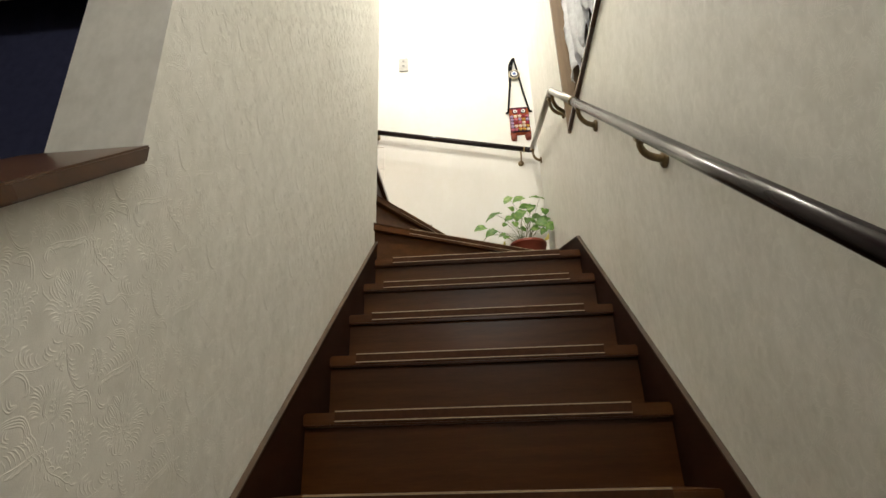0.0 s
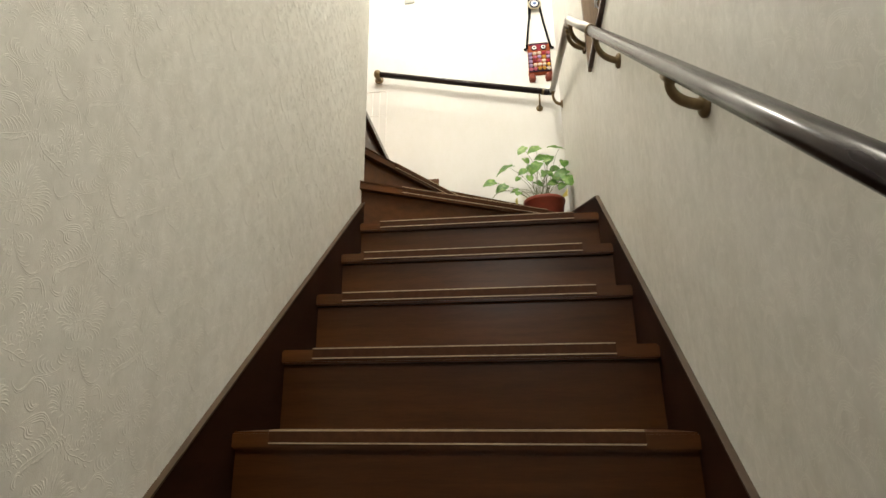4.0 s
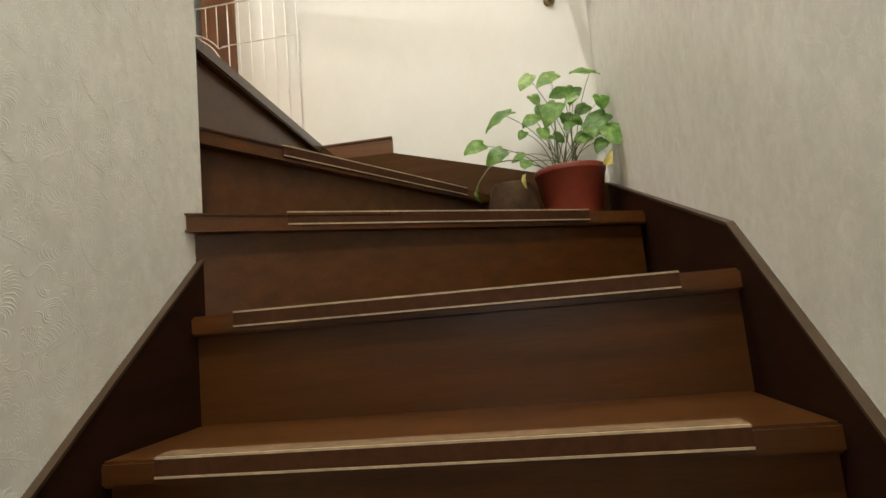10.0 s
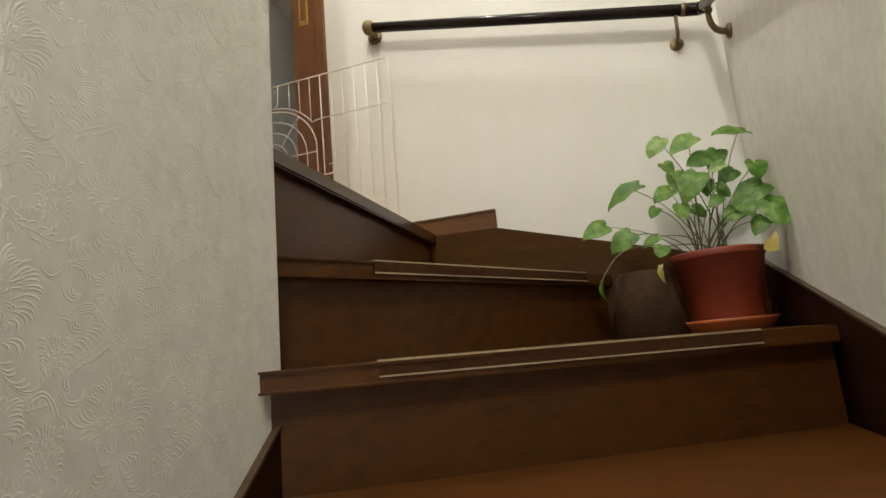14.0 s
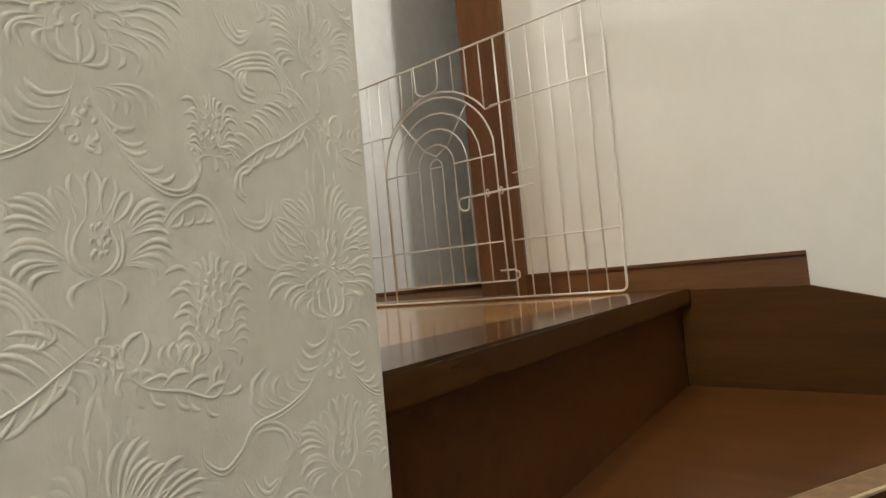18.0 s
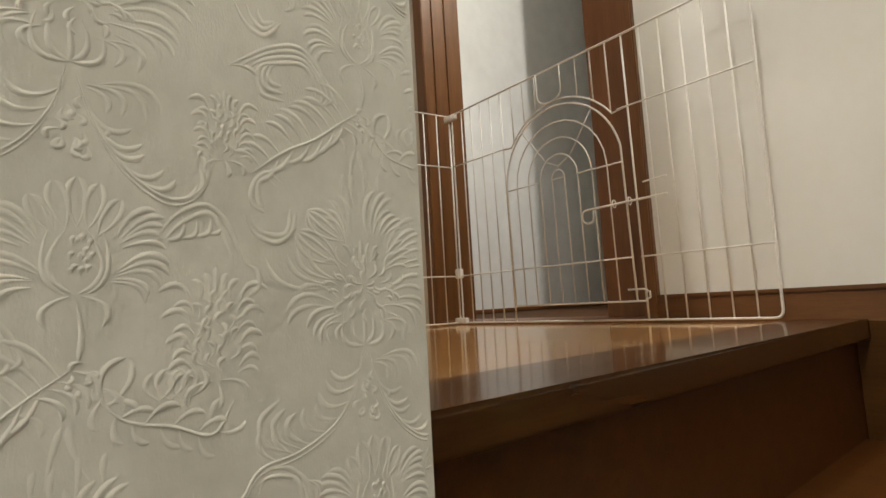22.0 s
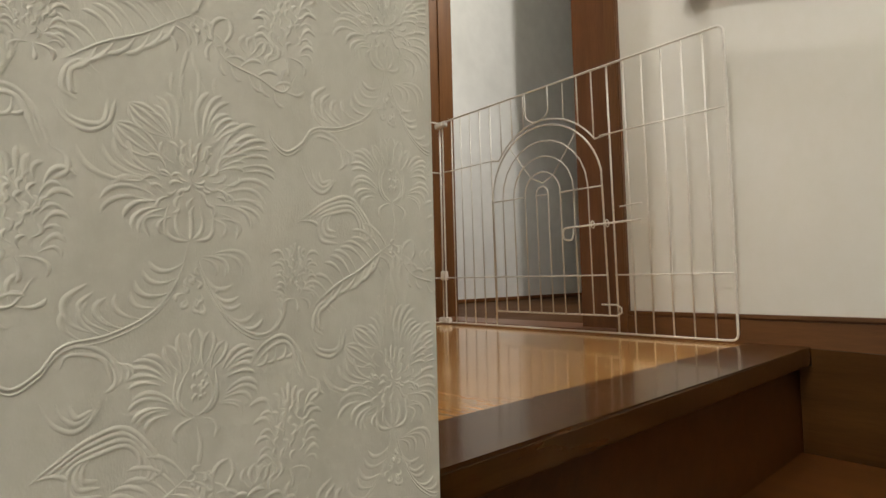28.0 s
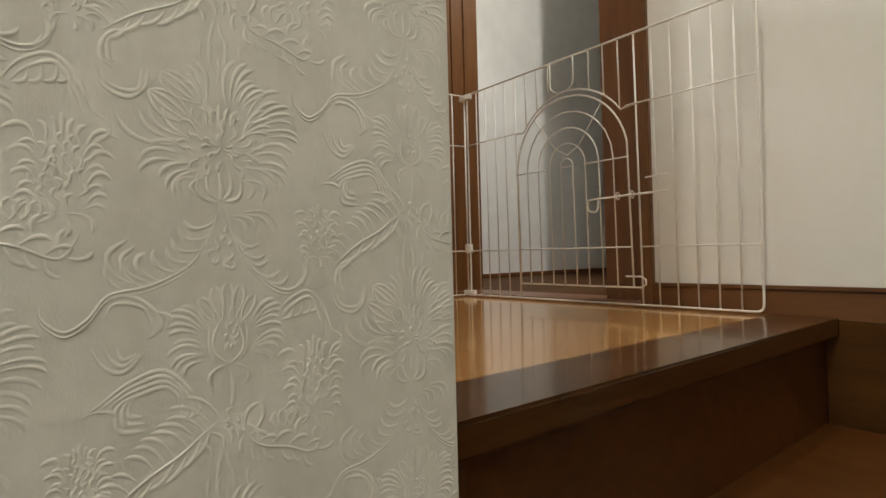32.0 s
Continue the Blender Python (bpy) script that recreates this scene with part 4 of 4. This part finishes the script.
def flow(points, n):
    """A smooth line through a few places."""
    p = [Vector(q).to_2d() for q in points]
    p = [2 * p[0] - p[1]] + p + [2 * p[-1] - p[-2]]
    out = []
    for i in range(1, len(p) - 2):
        for k in range(n):
            s = k / n
            q = 0.5 * (2 * p[i] + (p[i + 1] - p[i - 1]) * s + (2 * p[i - 1] - 5 * p[i] + 4 * p[i + 1] - p[i + 2]) * s * s + (3 * p[i] - p[i - 1] - 3 * p[i + 1] + p[i + 2]) * s ** 3)
            out.append((q.x, q.y))
    return out + [(p[-2].x, p[-2].y)]


def paper_cell(n):
    """One repeat of the damask, in millimetres about the heart of its large bloom. n: steps along a stroke."""
    rng = random.Random(21)
    out = []

    def ridge(points, width, h=1.0):
        out.append(stroke([(u * 0.001, v * 0.001) for u, v in points], width * 0.00106, 0.00066 * h))

    def arc(a, b, bulge, width=3.4, h=1.0):
        """A bent petal from a to b; bulge: its sagitta over its length, to the left."""
        dx, dy = b[0] - a[0], b[1] - a[1]
        cx, cy = a[0] + 0.70 * dx - 2.3 * bulge * dy, a[1] + 0.70 * dy + 2.3 * bulge * dx
        ridge([((1 - s) ** 2 * a[0] + 2 * s * (1 - s) * cx + s * s * b[0], (1 - s) ** 2 * a[1] + 2 * s * (1 - s) * cy + s * s * b[1]) for s in (k / n for k in range(n + 1))], width, h)

    def plume(a, b, bulge, count, fan, shrink, width=3.6):
        """Petals side by side from one root, each turned on by fan degrees and shorter."""
        dx, dy = b[0] - a[0], b[1] - a[1]
        for j in range(count):
            t = math.radians(fan * j + rng.uniform(-2, 2))
            k = (1 - shrink * j) * rng.uniform(0.84, 1.06)
            g = 0.22 + 0.03 * j + rng.uniform(-0.06, 0.10)
            tip = (a[0] + k * (dx * math.cos(t) - dy * math.sin(t)), a[1] + k * (dx * math.sin(t) + dy * math.cos(t)))
            arc((a[0] + g * (tip[0] - a[0]), a[1] + g * (tip[1] - a[1])), tip, bulge * rng.uniform(0.85, 1.15), width * (1 - 0.05 * j), rng.uniform(0.8, 1.1))

    def stem(points, width=2.0, twin=2.4):
        """A stalk of two ridges; gives back its line."""
        line = flow(points, max(3, n - 1))
        ridge(line, width)
        if twin:
            ridge([(u, v - twin) for u, v in line[1:-1]], width * 0.75, 0.8)
        return line

    def leaflets(line, first, last, count, side, length, splay, hook, grow=0.0, width=3.2, inner=True):
        m = len(line) - 1
        for c in range(count):
            s = first + (last - first) * c / max(1, count - 1)
            i = min(m - 1, int(m * s))
            u, v = line[i]
            hd = math.atan2(line[i + 1][1] - v, line[i + 1][0] - u) + side * math.radians(splay)
            ln = length * (1 + grow * c) * rng.uniform(0.88, 1.1)
            arc((u, v), (u + ln * math.cos(hd), v + ln * math.sin(hd)), side * hook, width, rng.uniform(0.85, 1.1))
            if inner:
                arc((u + 1.0, v - 0.5), (u + 0.62 * ln * math.cos(hd + side * 0.22), v + 0.62 * ln * math.sin(hd + side * 0.22)), side * hook, width * 0.7, 0.8)

    # large bloom: crown, side leaves, long sweeps, hanging arcs, cup and crowded heart
    plume((-4, 20), (-12, 50), -0.14, 4, 9, 0.05)
    plume((4, 22), (12, 55), 0.14, 7, -8.5, 0.02)
    plume((11, 14), (38, 42), 0.13, 7, -9, 0.01)
    plume((10, 10), (30, 27), 0.14, 4, -11, 0.06, 3.0)
    for w in (0.22, 0.08, -0.06, -0.18):
        arc((-12, 14), (-35, 30), w, 2.6, 0.9)
        arc((-9, 26), (-29, 41), w, 2.6, 0.9)
    plume((-4, -3), (-48, 17), 0.20, 4, -8, 0.09)
    plume((-4, -4), (-43, -2), -0.22, 6, 10.5, 0.03)
    plume((-7, -12), (-21, -29), -0.42, 2, 18, 0.22, 3.0)
    plume((6, -3), (47, 2), 0.20, 6, -10, 0.04)
    plume((8, -12), (25, -27), 0.42, 2, -18, 0.22, 3.0)
    for x, w in ((-10, -0.34), (-5, -0.2), (0, 0.04), (5, 0.2), (11, 0.34)):
        arc((x, -8 - 0.2 * abs(x)), (1, -28), w, 3.0)
    for r, count, ln in ((1.0, 5, 6), (4.0, 8, 8), (8.0, 12, 9), (12.5, 15, 9)):
        for i in range(count):
            t = 2 * math.pi * (i + 0.5 * rng.random()) / count
            u, v = 2 + 1.25 * r * math.cos(t), 3 + r * math.sin(t)
            ln2 = ln * rng.uniform(0.75, 1.15)
            arc((u, v), (u + ln2 * math.cos(t + rng.uniform(-0.5, 0.5)), v + ln2 * math.sin(t + rng.uniform(-0.5, 0.5)) + 1), rng.choice((-0.25, 0.25)), 2.5, rng.uniform(0.8, 1.15))
    for i in range(-2, 3):
        arc((1 + 3.5 * i, 14), (1 + 5.5 * i, 27 - 1.5 * abs(i)), 0.10 * i, 2.6)
    for x0, y0, x1, y1 in ((-9, 50, -8, 62), (-5, 54, 0, 76), (9, 55, 2, 76), (14, 52, 15, 64), (-2, 44, -2, 62), (4, 46, 5, 66), (0, 40, 1, 54)):
        arc((x0, y0), (x1, y1), rng.uniform(-0.14, 0.14), 3.2, 0.62)
    # scroll to one side of the knot, with its feather, wave and wing
    line = stem([(0, -29), (-5, -48), (-17, -65), (-36, -75), (-55, -79), (-64, -90), (-74, -96), (-83, -89), (-84, -82)])
    leaflets(line, 0.08, 0.46, 8, -1, 16, 78, -0.26, 0.02, 3.4, False)
    line = flow([(-40, -75), (-52, -69), (-55, -58), (-46, -50)], n)
    ridge(line, 3.4)
    ridge(flow([(-36, -74), (-46, -68), (-49, -60), (-43, -54)], n), 3.0)
    ridge(flow([(-32, -73), (-40, -67), (-42, -61), (-38, -57)], n), 2.8)
    for k in (0.0, 3.6):
        ridge(flow([(-60 + k, -86 - k), (-53, -80 - k), (-43, -81 - k), (-34 - k, -89), (-31 - k, -100)], n), 3.0)
    plume((-36, -85), (-38, -103), 0.24, 4, 16, 0.05, 3.0)
    # cup and arched plume under the wing
    for k in (0.0, 3.2, 6.2):
        ridge(flow([(-64 + 2 * k, -104 - 0.3 * k), (-58 + k, -115 + k), (-49, -119 + k), (-40 - 0.5 * k, -110)], n), 3.2)
    for k in (0.0, 2.9, 5.8, 8.6):
        ridge(flow([(-67 + 2 * k, -139 + 0.3 * k), (-59 + k, -133 - 0.2 * k), (-45, -124 - k), (-30, -121 - k), (-18 - 0.6 * k, -133 - 0.4 * k), (-10 - 1.5 * k, -148)], n), 3.2)
    for k in (1.0, 0.72, 0.46):
        ridge(flow([(-42, -129), (-42 - 10 * k, -137), (-42 - 9 * k, -137 - 12 * k), (-42 + 3 * k, -137 - 14 * k)], n), 3.2)
    plume((-16, -136), (-28, -148), 0.40, 3, 20, 0.15, 2.8)
    arc((-66, -138), (-52, -143), 0.2, 3.0)
    # scroll to the other side, its hooked leaf, arch, hook and cup
    plume((3, -33), (35, -44), 0.30, 4, -11, 0.13, 3.4)
    line = stem([(3, -32), (9, -50), (20, -69), (36, -81), (49, -77), (57, -60)])
    leaflets(line, 0.15, 0.86, 10, 1, 17, 44, -0.26, 0.0, 3.2, False)
    for k in (0.0, 3.6):
        ridge(flow([(32 + k, -99), (40 + 0.5 * k, -88 - k), (52, -83 - k), (62 - k, -92), (69 - 1.2 * k, -110)], n), 3.2)
    for x in (42, 48, 54, 59):
        arc((x, -88), (x - 6, -99 + 0.2 * (x - 42)), 0.3, 2.6, 0.9)
    for k in (0.0, 3.4):
        ridge(flow([(88 - k, -70 - 0.4 * k), (80, -65 - k), (74 + 0.6 * k, -71), (73 + k, -80), (79, -85 + k)], n), 3.2)
        ridge(flow([(69 + k, -86), (74 + 0.5 * k, -95 + 0.6 * k), (84, -99 + k), (92 - 0.5 * k, -93), (95 - k, -82)], n), 3.4)
    ridge(flow([(69, -109), (75, -113), (75, -120), (70, -124)], n), 3.4)
    # hanging berries under the knot
    for i in range(15):
        t, r = rng.uniform(0, 6.28), math.sqrt(rng.random())
        u, v = 4 + 8 * r * math.cos(t), -52 - 12 * r * math.sin(t)
        arc((u, v), (u + rng.uniform(-3, 3), v - 4.5), rng.choice((-0.4, 0.4)), 2.8)
    # tulip: a crown of rounded loops, arcs at the sides, a seeded oval heart and a stalk
    tu, tv = 4, -106
    for i in range(-2, 3):
        for side in (1, -1):
            arc((tu + 3.6 * i, tv + 11 - 0.8 * i * i), (tu + 7.6 * i + side * 0.5, tv + 31 - 2.0 * i * i), side * -0.13, 2.6, 0.9)
    for side in (1, -1):
        plume((tu + side * 8, tv + 3), (tu + side * 28, tv + 20), side * 0.16, 5, -side * 10, 0.02)
        plume((tu + side * 7, tv - 7), (tu + side * 33, tv - 4), side * 0.22, 5, -side * 11, 0.05)
        arc((tu + side * 3, tv + 11), (tu + side * 1, tv - 15), side * 0.24, 2.6)
        arc((tu + side * 9, tv + 10), (tu + side * 4, tv - 15), side * 0.16, 2.6)
        arc((tu + side * 2, tv - 16), (tu + side * 9, tv - 28), side * 0.3, 2.8)
    for i in range(14):
        t, r = rng.uniform(0, 6.28), math.sqrt(rng.random())
        u, v = tu + 5.5 * r * math.cos(t), tv - 1 + 8.5 * r * math.sin(t)
        arc((u, v), (u + 1.4, v + 2.8), 0.3, 2.4)
    stem([(tu, tv - 18), (tu + 2, tv - 30), (tu + 1, tv - 41)], 2.6, 0)
    for i in range(9):
        u, v = tu + 2 + rng.uniform(-5, 5), tv - 41 - rng.uniform(0, 11)
        arc((u, v), (u + rng.uniform(-4, 4), v - 3), rng.choice((-0.4, 0.4)), 2.6)
    # fern to one side of the lower knot, vine and little flower to the other
    line = stem([(4, -149), (-8, -157), (-23, -168), (-40, -177), (-57, -190)], 1.8, 0)
    leaflets(line, 0.14, 0.95, 11, -1, 26, 66, 0.15, -0.045, 3.2, False)
    leaflets(line, 0.06, 0.40, 5, 1, 15, 98, 0.22, 0.0, 2.8, False)
    leaflets(line, 0.22, 0.80, 6, 1, 19, 16, 0.14, 0.0, 3.2, False)
    line = stem([(13, -149), (12, -161), (21, -172), (38, -177), (54, -183), (63, -170)], 1.8, 0)
    leaflets(line, 0.15, 0.84, 7, 1, 13, 36, 0.20, 0.0, 3.0, False)
    leaflets(line, 0.25, 0.84, 7, -1, 12, 34, 0.20, 0.0, 3.0, False)
    for w in (0.25, -0.2):
        arc((14, -166), (21, -147), w, 3.0)
    for i in range(-1, 3):
        for side in (1, -1):
            arc((37 + 4 * i, -166), (38 + 5 * i + side * 1.6, -153 - abs(i)), side * -0.3, 2.6, 0.9)

    def cone(cu, cv, k):
        """A little flower like a cone: rows of scales, tips above, hooked leaves at the sides, a stalk."""
        for i in range(26):
            t, r = 2.4 * i, math.sqrt((i + 0.5) / 26)
            x, y = cu + 10.5 * k * r * math.cos(t), cv - 3 * k + 17 * k * r * math.sin(t)
            arc((x, y), (x + k * (0.25 * (x - cu) / k + rng.uniform(-2, 2)), y + 6.5 * k), rng.choice((-0.34, 0.34)), 2.5 * max(0.85, k), rng.uniform(0.8, 1.1))
        for i in range(-2, 3):
            arc((cu + 3.5 * k * i, cv + 14 * k), (cu + 5.2 * k * i, cv + k * (29 - 3 * abs(i))), 0.12 * i, 3.2 * max(0.8, k), 0.9)
        for side in (1, -1):
            for j in range(4):
                arc((cu + side * 10 * k, cv + k * (10 - 9 * j)), (cu + side * (24 - 1.5 * j) * k, cv + k * (18 - 11 * j)), side * 0.36, 3.4 * max(0.8, k))
                arc((cu + side * 9 * k, cv + k * (7 - 9 * j)), (cu + side * 18 * k, cv + k * (11 - 11 * j)), side * 0.36, 2.8 * max(0.8, k), 0.9)
            arc((cu + side * 2 * k, cv - 22 * k), (cu + side * 12 * k, cv - 32 * k), side * 0.3, 2.8)
        arc((cu, cv - 22 * k), (cu + 1, cv - 34 * k), 0.1, 2.6)

    cone(56, -139, 0.98)
    cone(61, -47, 0.66)
    vs, fs = [], []
    for a, b in out:
        k = len(vs)
        vs += a
        fs += [tuple(i + k for i in f) for f in b]
    return np.array(vs), np.array(fs)


def relief(name, parent, n, amp, u0, u1, v0, v1, keep, place):
    """Repeats the pattern over a stretch of wall in half drops, and joins it into one raised sheet."""
    cell_v, cell_f = paper_cell(n)
    cell_v = cell_v * np.array((1, 1, amp))
    all_v, all_f, count = [], [], 0
    for i in range(int((u0 - LEFT_U - 0.10) / STEP_U) - 1, int((u1 - LEFT_U + 0.10) / STEP_U) + 2):
        for j in range(int((v0 - LEFT_V) / STEP_V) - 2, int((v1 - LEFT_V + 0.20) / STEP_V) + 2):
            cu, cv = LEFT_U + STEP_U * i, LEFT_V + STEP_V * (j + 0.5 * (i % 2))
            v = cell_v + np.array((cu, cv, 0))
            ok = (v[:, 0] > u0) & (v[:, 0] < u1) & (v[:, 1] > v0) & (v[:, 1] < v1) & keep(v[:, 0], v[:, 1])
            f = cell_f[ok[cell_f].all(1)]
            if len(f):
                all_v.append(v)
                all_f.append(f + count)
                count += len(v)
    v, f = np.concatenate(all_v), np.concatenate(all_f)
    used = np.unique(f)
    back = np.zeros(len(v), int)
    back[used] = np.arange(len(used))
    me = bpy.data.meshes.new(name)
    me.from_pydata(place(v[used]).tolist(), [], back[f].tolist())
    for p in me.polygons:
        p.use_smooth = True
    me.materials.append(PAPER_RAISED)
    ob = new(name, me)
    ob.parent = parent
    tagged(ob, "raised damask flowers and scrolls pressed into the wallpaper", "", "", "stuff")
    return ob


LEFT_U, LEFT_V = 2.161, 2.821    # heart of one large bloom on the left wall
STEP_U, STEP_V = 0.1295, 0.2465  # the repeat: half drops


def on_left(v):
    return np.stack([XL - 0.00012 + v[:, 2], v[:, 0], v[:, 1]], 1)


def on_right(v):
    return np.stack([XR + 0.00012 - v[:, 2], v[:, 0], v[:, 1]], 1)


def above_left(u, v):
    return (v > left_top(u) - 0.02) & ((u > JY + 0.004) | (v < cap_top(u) - 0.03))


relief("raised_pattern", wall_left, 8, 1.0, 1.45, WY - 0.0015, 2.20, 3.40, above_left, on_left)
relief("raised_pattern", wall_left, 3, 0.85, 0.15, 1.4495, 0.80, 3.60, above_left, on_left)
relief("raised_pattern", wall_left, 3, 1.0, 1.45, WY - 0.0015, 1.30, 2.1995, above_left, on_left)
relief("raised_pattern", wall_right, 2, 0.5, 0.40, YB - 0.002, 0.80, 3.45,
       lambda u, v: (v > right_top(np.minimum(u, 2.29)) - 0.02 + np.maximum(0, u - 2.29) * 0.3) & ~((u > 1.0) & (u < 2.18) & (v > 2.56)), on_right)
